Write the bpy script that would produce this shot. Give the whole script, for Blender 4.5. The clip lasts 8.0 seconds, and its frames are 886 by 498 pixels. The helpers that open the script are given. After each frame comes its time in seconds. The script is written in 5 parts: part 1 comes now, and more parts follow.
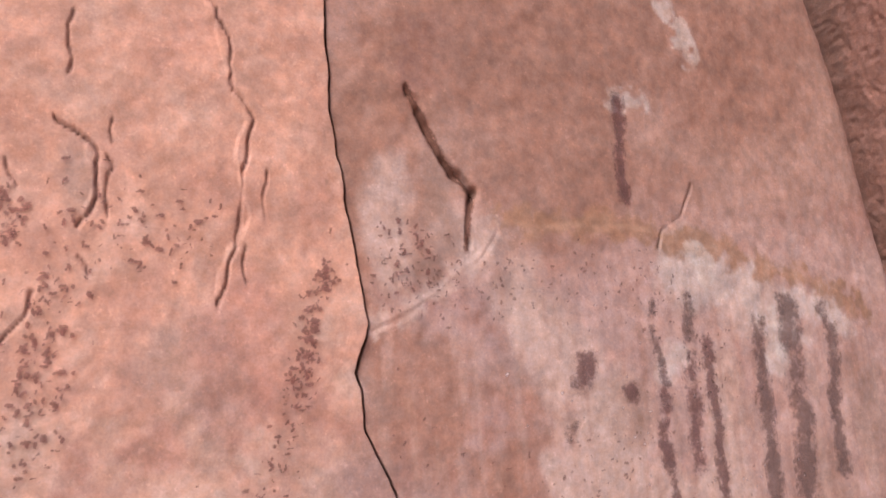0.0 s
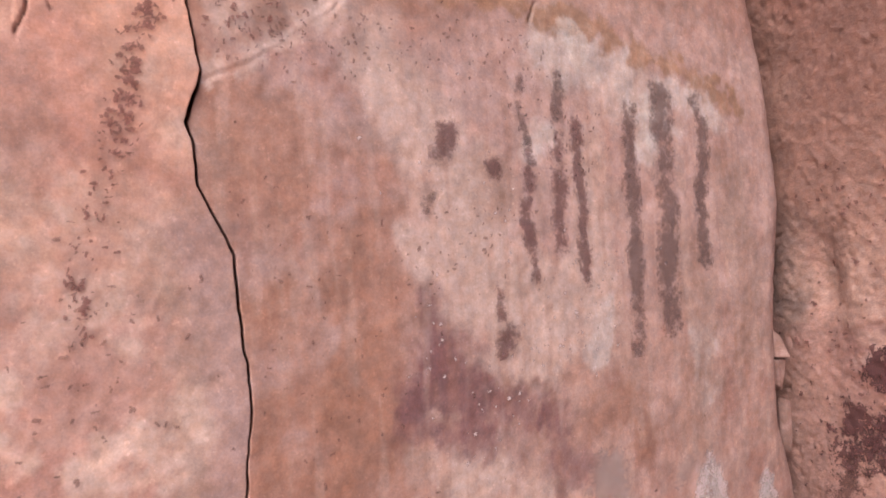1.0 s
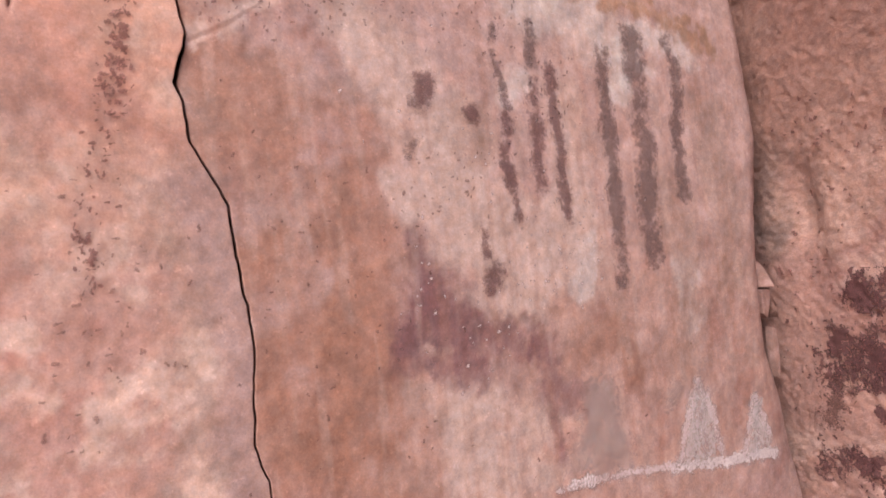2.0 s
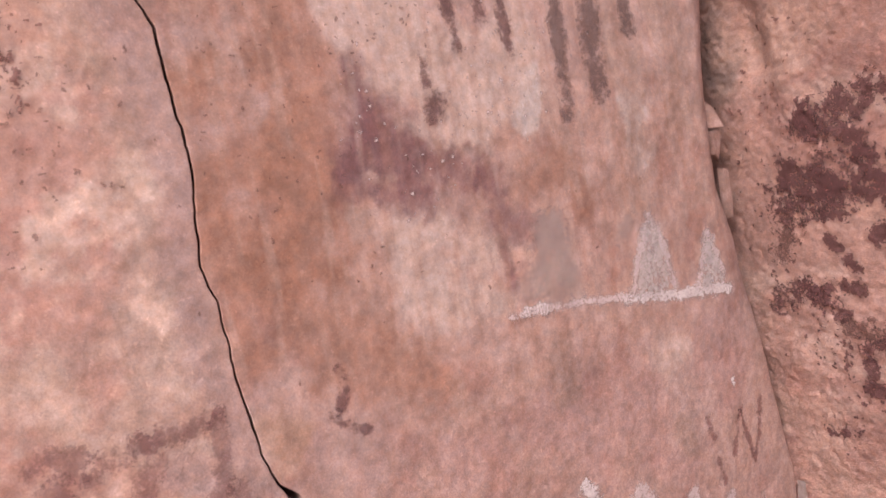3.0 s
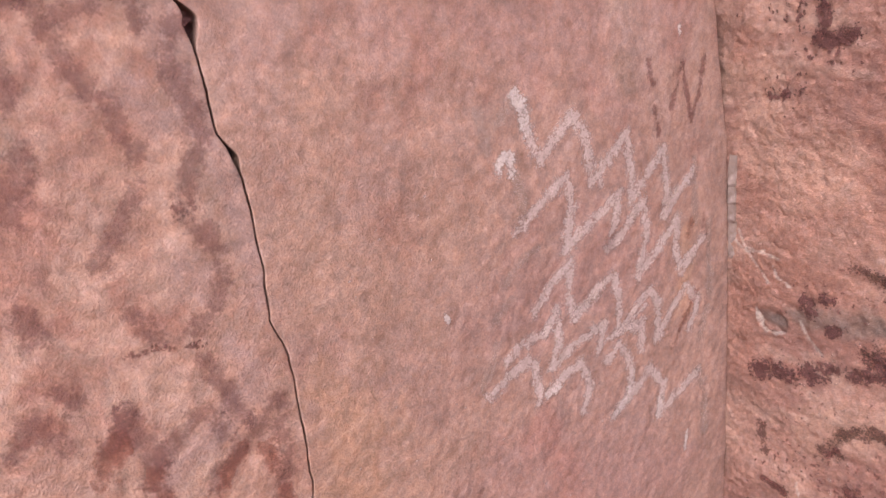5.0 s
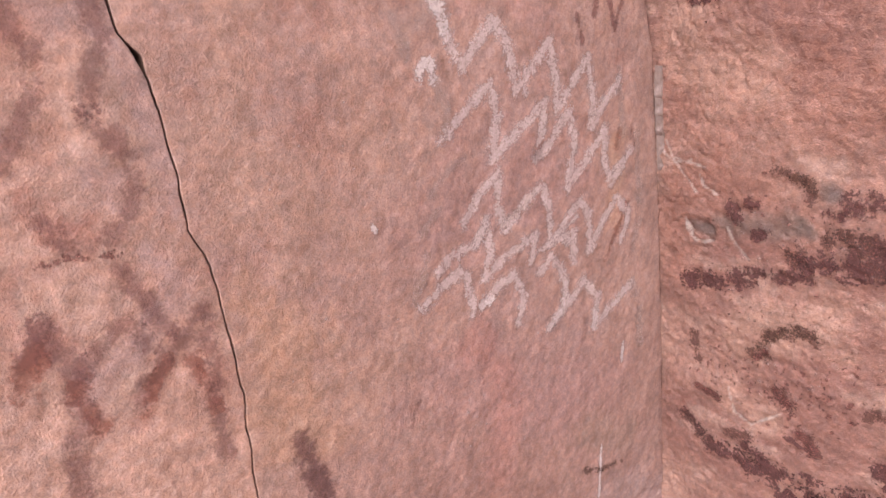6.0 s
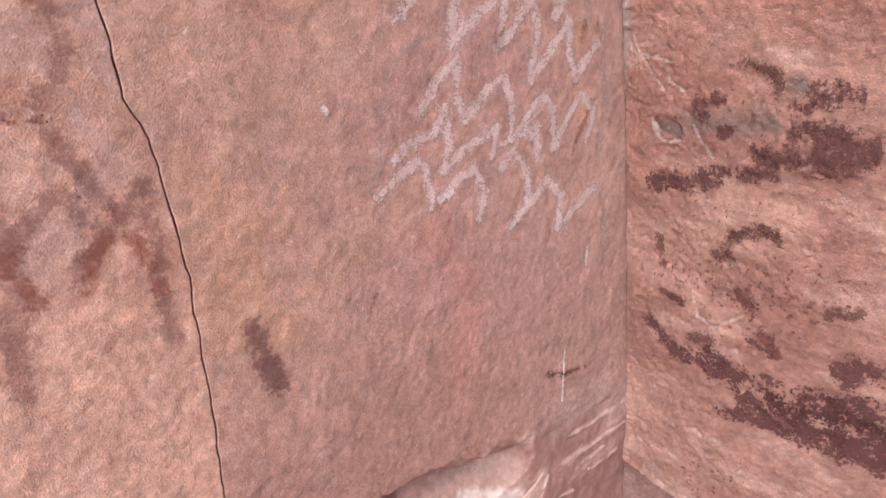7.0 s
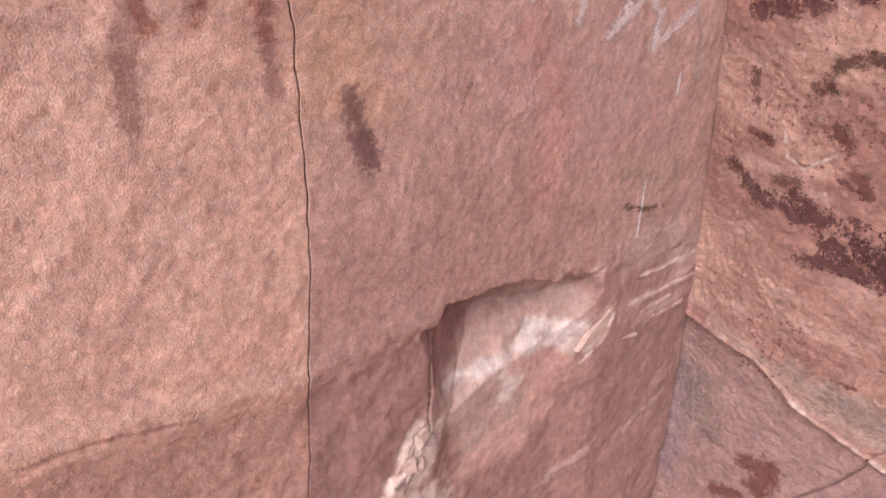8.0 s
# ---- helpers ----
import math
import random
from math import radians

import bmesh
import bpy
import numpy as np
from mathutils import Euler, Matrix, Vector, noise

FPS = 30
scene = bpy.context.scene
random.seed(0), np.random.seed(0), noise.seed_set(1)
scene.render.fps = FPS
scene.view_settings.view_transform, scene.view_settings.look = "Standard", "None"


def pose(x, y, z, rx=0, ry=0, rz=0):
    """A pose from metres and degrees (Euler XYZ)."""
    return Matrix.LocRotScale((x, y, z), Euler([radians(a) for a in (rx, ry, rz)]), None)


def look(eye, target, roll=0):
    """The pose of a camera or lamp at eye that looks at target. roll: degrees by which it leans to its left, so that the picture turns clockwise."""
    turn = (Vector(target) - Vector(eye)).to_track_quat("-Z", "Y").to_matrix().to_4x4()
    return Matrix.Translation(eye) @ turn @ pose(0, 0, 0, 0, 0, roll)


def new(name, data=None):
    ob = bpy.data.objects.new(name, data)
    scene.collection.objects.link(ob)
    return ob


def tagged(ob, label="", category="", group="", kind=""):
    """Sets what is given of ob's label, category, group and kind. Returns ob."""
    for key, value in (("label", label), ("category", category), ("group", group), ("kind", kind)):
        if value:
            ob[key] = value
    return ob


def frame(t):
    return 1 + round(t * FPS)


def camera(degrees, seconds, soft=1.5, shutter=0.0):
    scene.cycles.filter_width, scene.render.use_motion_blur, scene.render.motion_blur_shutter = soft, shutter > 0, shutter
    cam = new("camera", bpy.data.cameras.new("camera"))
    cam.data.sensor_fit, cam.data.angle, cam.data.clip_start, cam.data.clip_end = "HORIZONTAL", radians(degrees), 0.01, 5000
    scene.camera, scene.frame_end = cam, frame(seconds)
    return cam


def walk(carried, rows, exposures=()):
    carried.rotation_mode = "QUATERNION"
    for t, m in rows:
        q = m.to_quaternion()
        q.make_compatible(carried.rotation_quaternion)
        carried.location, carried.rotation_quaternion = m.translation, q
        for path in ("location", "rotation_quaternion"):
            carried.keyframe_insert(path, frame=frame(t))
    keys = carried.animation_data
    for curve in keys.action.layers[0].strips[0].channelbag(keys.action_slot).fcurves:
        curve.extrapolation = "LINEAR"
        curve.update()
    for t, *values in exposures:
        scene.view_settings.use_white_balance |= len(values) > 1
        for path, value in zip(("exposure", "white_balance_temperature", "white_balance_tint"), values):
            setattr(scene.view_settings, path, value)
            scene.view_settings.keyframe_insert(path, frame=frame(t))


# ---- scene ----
cam = camera(57.7, 8.0, soft=1.6)
PATH = [
    (0, (-0.005, -0.002, 2.684), (0.676, 1.861, 2.945), -3.1),
    (0.1, (0.005, 0.007, 2.67), (0.685, 1.878, 2.855), -3.0),
    (0.3, (0.007, 0.034, 2.631), (0.743, 1.892, 2.709), -2.5),
    (0.5, (0.028, 0.043, 2.59), (0.788, 1.893, 2.623), -1.5),
    (1, (0.072, 0.034, 2.562), (0.942, 1.835, 2.515), -2.8),
    (1.2, (0.082, 0.02, 2.565), (0.958, 1.817, 2.495), -4.6),
    (2.3, (0.069, -0.025, 2.482), (0.908, 1.787, 2.357), -7.0),
    (2.5, (0.084, -0.023, 2.448), (0.923, 1.786, 2.296), -8.3),
    (3, (0.093, -0.053, 2.391), (0.942, 1.739, 2.131), -9.5),
    (3.5, (0.105, -0.052, 2.312), (0.953, 1.72, 1.935), -9.4),
    (4, (0.1, -0.03, 2.222), (0.954, 1.715, 1.746), -6.8),
    (4.5, (0.078, -0.034, 2.147), (0.919, 1.685, 1.569), -5.7),
    (5, (0.091, -0.047, 2.074), (0.952, 1.627, 1.399), -5.2),
    (5.2, (0.096, -0.049, 2.044), (0.987, 1.596, 1.337), -5.0),
    (6.3, (0.111, -0.086, 2.0), (1.046, 1.486, 1.193), -6.7),
    (6.5, (0.114, -0.086, 1.988), (1.05, 1.472, 1.154), -6.6),
    (7, (0.125, -0.097, 1.923), (1.054, 1.423, 1.014), -6.0),
    (7.5, (0.094, -0.1, 1.836), (0.977, 1.385, 0.828), -5.1),
    (8, (0.018, -0.107, 1.771), (0.796, 1.379, 0.683), -4.0),
]
EXPOSURES = [(0.0, 0.60), (3.0, 0.67), (5.0, 0.70), (6.5, 0.72), (7.5, 0.71), (8.0, 0.65)]
walk(cam, [(t, look(eye, target, roll)) for t, eye, target, roll in PATH], EXPOSURES)

# ---- light: open shade under a bright sky ----
SUN_ELEVATION, SUN_AZIMUTH = 46.0, 226.0
world = bpy.data.worlds.new("sky")
scene.world = world
world.use_nodes = True
sky = world.node_tree.nodes.new("ShaderNodeTexSky")
sky.sky_type, sky.sun_disc = "NISHITA", False
sky.sun_elevation, sky.sun_rotation = radians(SUN_ELEVATION), radians(SUN_AZIMUTH)
sky.dust_density, sky.air_density = 4.0, 1.0
background = world.node_tree.nodes["Background"]
background.inputs["Strength"].default_value = 0.15
world.node_tree.links.new(sky.outputs["Color"], background.inputs["Color"])
sun = new("sun", bpy.data.lights.new("sun", "SUN"))
sun.data.energy, sun.data.angle, sun.data.color = 2.3, radians(26), (1.0, 0.96, 0.92)
sun_from = Vector((math.sin(radians(SUN_AZIMUTH)) * math.cos(radians(SUN_ELEVATION)),
                   math.cos(radians(SUN_AZIMUTH)) * math.cos(radians(SUN_ELEVATION)), math.sin(radians(SUN_ELEVATION))))
sun.matrix_world = look(sun_from * 20, (0, 0, 0))


# ---- noise and distance on the wall ----
def value_noise(u, v, seed):
    table = np.random.RandomState(seed).rand(256, 256)
    iu, iv = np.floor(u).astype(int), np.floor(v).astype(int)
    fu, fv = u - iu, v - iv
    fu, fv = fu * fu * (3 - 2 * fu), fv * fv * (3 - 2 * fv)
    a, b = table[iu % 256, iv % 256], table[(iu + 1) % 256, iv % 256]
    c, d = table[iu % 256, (iv + 1) % 256], table[(iu + 1) % 256, (iv + 1) % 256]
    return (a * (1 - fu) + b * fu) * (1 - fv) + (c * (1 - fu) + d * fu) * fv


def fbm(u, v, size, octaves, seed, stretch=1.0):
    """Fractal noise about 0, from -1 to 1; size: its largest grain in metres; stretch: how much longer the grain is along u."""
    total, weight, out = 0.0, 1.0, 0.0
    for k in range(octaves):
        turn = 0.6 + 0.7 * k
        p, q = u / stretch / size, v / size
        p, q = p * math.cos(turn) - q * math.sin(turn), p * math.sin(turn) + q * math.cos(turn)
        if stretch != 1.0:
            p, q = u / stretch / size, v / size
        out = out + weight * (value_noise(p * 2 ** k + 17.3 * k, q * 2 ** k + 5.1 * k, seed + k) * 2 - 1)
        total += weight
        weight *= 0.55
    return out / total


def smooth(a, b, x):
    t = np.clip((x - a) / (b - a), 0, 1)
    return t * t * (3 - 2 * t)


def path_distance(u, v, path):
    best = np.full(np.shape(u), 9.0)
    for (ax, az), (bx, bz) in zip(path[:-1], path[1:]):
        dx, dz = bx - ax, bz - az
        s = np.clip(((u - ax) * dx + (v - az) * dz) / max(dx * dx + dz * dz, 1e-9), 0, 1)
        best = np.minimum(best, np.hypot(u - ax - s * dx, v - az - s * dz))
    return best


def groove(u, v, path, depth, width):
    broken = 0.30 + 0.70 * smooth(-0.45, 0.15, fbm(u, v, 0.05, 3, 39))
    shift = 0.010 * fbm(u, v, 0.030, 5, 40)
    return -depth * broken * np.exp(-(path_distance(u + shift, v + 0.5 * shift, path) / (width * (0.6 + 0.6 * broken))) ** 2)


def plate_edge(u, v, path, height, decay):
    """The rock to the west of an upright line stands proud by height, and thins out away from it."""
    path = sorted((p[1], p[0]) for p in path)
    line = np.interp(v, [p[0] for p in path], [p[1] for p in path]) + 0.010 * fbm(u, v, 0.030, 5, 40)
    ends = smooth(path[0][0] - 0.01, path[0][0] + 0.02, v) * (1 - smooth(path[-1][0] - 0.02, path[-1][0] + 0.01, v))
    gap = line - u
    return height * ends * smooth(-0.001, 0.001, gap) * np.exp(-np.maximum(gap, 0) / decay)


def ledge(u, v, path, height, decay):
    """The rock below a line that runs across stands proud by height, and fades away downwards."""
    path = sorted(path)
    line = np.interp(u, [p[0] for p in path], [p[1] for p in path]) + 0.008 * fbm(u, v, 0.03, 4, 41)
    ends = smooth(path[0][0] - 0.01, path[0][0] + 0.02, u) * (1 - smooth(path[-1][0] - 0.02, path[-1][0] + 0.01, u))
    drop = line - v
    ends = ends * (0.25 + 0.75 * smooth(-0.3, 0.3, fbm(u, v, 0.06, 3, 43)))
    return height * ends * smooth(-0.003, 0.004, drop + 0.003 * fbm(u, v, 0.012, 2, 42)) * np.exp(-np.maximum(drop, 0) / decay)


# ---- shape of the rock ----
GROUND = -0.40
TOP = 4.1
CRACK = [(-0.5, 0.187), (0.764, 0.207), (0.922, 0.235), (1.006, 0.244), (1.099, 0.263), (1.186, 0.278), (1.269, 0.288), (1.452, 0.304), (1.489, 0.307), (1.581, 0.307), (1.664, 0.306), (1.712, 0.291), (1.77, 0.293), (1.871, 0.29), (1.902, 0.284), (1.927, 0.27), (1.977, 0.267), (2.027, 0.265), (2.044, 0.266), (2.063, 0.252), (2.101, 0.24), (2.139, 0.235), (2.188, 0.23), (2.235, 0.228), (2.27, 0.227), (2.287, 0.219), (2.307, 0.218), (2.352, 0.223), (2.396, 0.228), (2.447, 0.23), (2.456, 0.227), (2.547, 0.221), (2.587, 0.204), (2.613, 0.192), (2.649, 0.191), (2.671, 0.185), (2.699, 0.196), (2.719, 0.204), (2.736, 0.198), (2.774, 0.192), (2.869, 0.182), (2.904, 0.175), (2.942, 0.171), (3.069, 0.17), (4.2, 0.16)]
EDGE = [(-0.5, 1.1446), (-0.008, 1.1496), (0.169, 1.1546), (0.4, 1.1687), (0.611, 1.1717), (0.72, 1.1777), (0.855, 1.1717), (1.03, 1.1646), (1.2, 1.1606), (1.366, 1.1546), (1.53, 1.1486), (1.65, 1.1415), (1.756, 1.1355), (1.865, 1.1124), (1.998, 1.0863), (2.083, 1.0728), (2.156, 1.0717), (2.2, 1.0655), (2.252, 1.0556), (2.3, 1.0534), (2.4, 1.0534), (2.49, 1.0627), (2.58, 1.0772), (2.645, 1.0668), (2.72, 1.0596), (2.79, 1.0513), (2.87, 1.0327), (2.945, 1.0213), (3.023, 1.0058), (3.129, 0.983), (3.19, 0.9603), (4.2, 0.7)]
CRACK_Z, CRACK_X = [p[0] for p in CRACK], [p[1] for p in CRACK]
EDGE_Z, EDGE_X = [p[0] for p in EDGE], [p[1] for p in EDGE]


def crack_x(z):
    return np.interp(z, CRACK_Z, CRACK_X) + 0.0034 * fbm(z, z * 0, 0.03, 4, 11)


def edge_x(z):
    return np.interp(z, EDGE_Z, EDGE_X) + 0.003 * fbm(z, z * 0, 0.035, 3, 12)


def crack_half(z):
    wide = 0.0012 + 0.0004 * smooth(2.4, 2.6, z) + 0.0004 * fbm(z, z * 0, 0.03, 2, 13)
    return wide + 0.0065 * np.exp(-((z - 2.038) / 0.016) ** 2) + 0.0006 * np.exp(-((z - 2.69) / 0.02) ** 2) + 0.003 * np.exp(-((z - 1.90) / 0.01) ** 2)


def face_y(x, z):
    """The smooth face of the two slabs."""
    q, x = z - 1.8, np.clip(x, -1.3, 1.3)
    return 0.7507 + 0.0785 * x + 0.021 * q + 0.0646 * x * x - 0.0133 * x * q + 0.0118 * q * q - 0.0173 * x ** 3


def side_x(y, z):
    """The smooth face of the wall that meets them in the corner."""
    q = z - 1.8
    x = 1.3469 - 0.4207 * y - 0.1199 * q + 0.2109 * y * y + 0.0955 * y * q - 0.0236 * q * q
    corner = 1.3469 - 0.4207 * 0.9 - 0.1199 * q + 0.2109 * 0.81 + 0.0955 * 0.9 * q - 0.0236 * q * q
    short = np.maximum(np.interp(z, EDGE_Z, EDGE_X) + 0.006 - corner, 0)
    return x + short * np.exp(-np.maximum(0.9 - y, 0) / 0.16)


LIP_LEFT = [(-0.146, 1.073), (-0.086, 1.064), (-0.021, 1.053), (0.081, 1.018), (0.159, 1.001), (0.24, 0.984)]
LIP_MAIN = [(0.247, 0.987), (0.31, 0.978), (0.391, 0.979), (0.472, 0.969), (0.491, 0.997), (0.572, 0.981), (0.628, 0.973), (0.736, 0.923), (0.848, 0.898), (0.998, 0.877), (1.167, 0.815)]
ARC = [(-0.089, 2.919), (-0.072, 2.91), (-0.06, 2.897), (-0.054, 2.865), (-0.055, 2.843), (-0.067, 2.817)]
SCAR = [(0.258, 2.978), (0.275, 2.947), (0.293, 2.906), (0.308, 2.884), (0.331, 2.859)]
SCAR_LOW = [(0.331, 2.859), (0.322, 2.83), (0.317, 2.798)]
SPLIT = [(0.046, 3.051), (0.059, 3.027), (0.066, 2.993), (0.071, 2.957), (0.09, 2.925), (0.081, 2.905), (0.077, 2.876), (0.08, 2.836), (0.079, 2.819), (0.064, 2.786), (0.052, 2.74)]
SMALL_SPLITS = (
    [(-0.073, 3.024), (-0.079, 2.989), (-0.079, 2.961)],
    [(-0.047, 2.882), (-0.042, 2.871), (-0.047, 2.844), (-0.045, 2.825)],
    [(-0.043, 2.917), (-0.042, 2.895)],
    [(0.099, 2.871), (0.1, 2.828)],
    [(0.08, 2.797), (0.081, 2.763)],
    [(-0.128, 2.877), (-0.121, 2.852)],
    [(-0.100, 2.760), (-0.112, 2.735), (-0.131, 2.712)],
    [(-0.070, 2.787), (-0.064, 2.770)],
)
JOINT = [(0.204, 2.717), (0.245, 2.733), (0.292, 2.763), (0.336, 2.794), (0.356, 2.821)]
TAN_LINE = [(0.375, 2.828), (0.452, 2.829), (0.534, 2.827), (0.622, 2.811), (0.747, 2.786), (0.873, 2.749), (0.964, 2.717)]
RIB = [(0.575, 2.801), (0.592, 2.826), (0.627, 2.847), (0.648, 2.887)]
LEFT_LEDGE = [(0.193, 2.596), (0.167, 2.592), (0.137, 2.575), (0.119, 2.564)]
LEFT_LEDGE_LOW = [(0.042, 2.582), (0.028, 2.57), (0.006, 2.553), (-0.013, 2.543)]
FOOT_RIDGES = (
    [(1.167, 0.73), (1.021, 0.749), (0.937, 0.767)], [(1.132, 0.673), (1.033, 0.687)], [(1.167, 0.79), (1.06, 0.80), (0.97, 0.82)],
    [(1.09, 0.715), (0.99, 0.722)], [(0.902, 0.761), (0.877, 0.72), (0.816, 0.678)],
)
LOW_SPLIT = [(0.473, 0.966), (0.462, 0.877), (0.447, 0.748)]
SLIVER = [(0.884, 0.784), (0.862, 0.736), (0.801, 0.725)]
RED_RUN = [(0.694, 1.389), (0.726, 1.256), (0.704, 1.134)]
RUBBLE_LOW = [(0.465, 0.74), (0.436, 0.70), (0.40, 0.64), (0.35, 0.60), (0.44, 0.60), (0.46, 0.50)]
RUBBLE = [(0.428, 0.747), (0.391, 0.697), (0.357, 0.65)]


def relief(x, z):
    """How far the faces stand out from their smooth shape."""
    h = 0.007 * fbm(x, z, 0.40, 3, 1) + 0.0024 * fbm(x, z, 0.09, 3, 2) + 0.0010 * fbm(x, z, 0.022, 3, 3)
    lower = 1 - smooth(1.2, 2.1, z)
    h += (0.0005 + 0.0005 * lower) * fbm(x, z, 0.011, 2, 4)
    left = x < crack_x(z)
    h += 0.0007 * lower * fbm(x, z, 0.030, 3, 6)
    h += np.where(left, 0.005 * smooth(2.50, 2.68, z) + (0.0008 + 0.0012 * lower) * fbm(x, z, 0.035, 4, 5), 0.0)
    # thin splits and scars
    h += groove(x, z, SPLIT, 0.0042, 0.0012) + groove(x, z, SCAR, 0.013, 0.0038) + groove(x, z, SCAR_LOW, 0.010, 0.0030)
    h += plate_edge(x, z, SPLIT, -0.0022, 0.05) + plate_edge(x, z, ARC, -0.002, 0.03) + plate_edge(x, z, SCAR, -0.003, 0.03)
    for path in SMALL_SPLITS:
        h += groove(x, z, path, 0.0030, 0.0011)
    h += groove(x, z, ARC, 0.0045, 0.0013)
    h -= 0.006 * smooth(0.075, 0.02, np.hypot(x - ARC[3][0] + 0.075, z - ARC[3][1]))
    h += np.where(left, 0.0, ledge(x, z, JOINT, 0.0016, 0.05) + groove(x, z, [(p[0], p[1] - 0.006) for p in JOINT], 0.0018, 0.0014) + ledge(x, z, TAN_LINE, 0.0022, 0.10))
    h += groove(x, z, [(p[0] + 0.006, p[1] - 0.002) for p in RIB], 0.006, 0.0012)
    h += np.where(left, ledge(x, z, LEFT_LEDGE, 0.0042, 0.08) + ledge(x, z, LEFT_LEDGE_LOW, 0.002, 0.06), 0.0)
    # the broken foot
    lip = np.where(left, np.interp(x, [p[0] for p in LIP_LEFT], [p[1] for p in LIP_LEFT]),
                   np.interp(x, [p[0] for p in LIP_MAIN], [p[1] for p in LIP_MAIN])) + np.where(left, 0.012, 0.022) * fbm(x, z, 0.045, 5, 7)
    below = lip - z
    lip_line = np.interp(x, [p[0] for p in LIP_MAIN], [p[1] for p in LIP_MAIN])
    hard = smooth(0.44, 0.50, x)
    depth = np.where(left, 0.007, 0.008 + 0.020 * hard) * (1 - 0.95 * smooth(0.74, 0.86, x))
    h -= depth * smooth(-0.006, np.where(left, 0.05, 0.045 - 0.025 * hard), below)
    h += np.where(left, 0.003, 0.004 * (1 - hard)) * np.exp(-((below + 0.018) / 0.022) ** 2)
    h += 0.006 * smooth(0.0, 0.02, below) * fbm(x, z, 0.09, 3, 8)
    # the hollow: an overhanging roof, a west facet in shade, and a floor that rises towards its rim
    jag = 0.010 * fbm(x, z, 0.05, 4, 9)
    b = lip_line - z + jag
    roof = 0.004 + 0.62 * b + 0.010 * fbm(x + z, z, 0.10, 2, 18)
    facet = 0.004 + 0.42 * (x + 0.25 * (z - 0.8) - 0.487 + jag)
    floor = 0.072 - 0.46 * (b - 0.055) - 0.24 * (x - 0.6) + 0.012 * fbm(x - 0.7 * z, z, 0.11, 2, 17) + 0.004 * np.abs(fbm(x, z, 0.05, 3, 19))
    rim = 0.85 * (0.865 - x - 0.35 * np.maximum(0.80 - z, 0) + jag)
    scoop = np.minimum(np.minimum(roof, facet), np.minimum(floor, rim))
    h -= np.where(left | (b < 0), 0.0, np.maximum(scoop, 0))
    for path in FOOT_RIDGES:
        h += 0.0035 * smooth(-0.3, 0.2, fbm(x, z, 0.03, 3, 20)) * np.exp(-(path_distance(x, z + 0.004 * fbm(x, z, 0.04, 3, 14), path) / 0.0035) ** 2)
    h += groove(x, z, LOW_SPLIT, 0.009, 0.0025)
    h += 0.010 * smooth(0.03, 0.012, path_distance(x, z, RUBBLE)) * (0.6 + fbm(x, z, 0.02, 4, 15))
    # the free edge of the main slab rolls back
    roll = np.clip(1 - (edge_x(z) - x) / 0.05, 0, 1)
    h -= np.where(left, 0.0, roll ** 2 * (0.004 + 0.028 * smooth(2.0, 2.3, z)))
    return h


SIDE_LEDGE = [(0.892, 0.613), (0.813, 0.607), (0.731, 0.593), (0.635, 0.532), (0.541, 0.51), (0.446, 0.48)]
SIDE_SPLIT = [(0.60, 0.265), (0.573, 0.301), (0.528, 0.373), (0.49, 0.454), (0.474, 0.507), (0.447, 0.540)]
SIDE_SPLITS = (
    [(0.881, 1.592), (0.866, 1.564), (0.82, 1.509)],
    [(0.864, 1.565), (0.801, 1.558)],
    [(0.843, 1.444), (0.832, 1.42), (0.809, 1.414), (0.788, 1.422)],
    [(0.761, 1.456), (0.753, 1.437), (0.723, 1.402)],
    [(0.846, 1.453), (0.844, 1.432), (0.828, 1.414), (0.797, 1.419)],
    [(0.894, 1.576), (0.863, 1.555), (0.828, 1.566)],
    [(0.811, 1.544), (0.805, 1.525), (0.778, 1.512)],
    [(0.755, 1.132), (0.742, 1.08), (0.708, 1.068), (0.652, 1.117)],
)
POCKET = [(0.823, 1.443), (0.803, 1.438)]


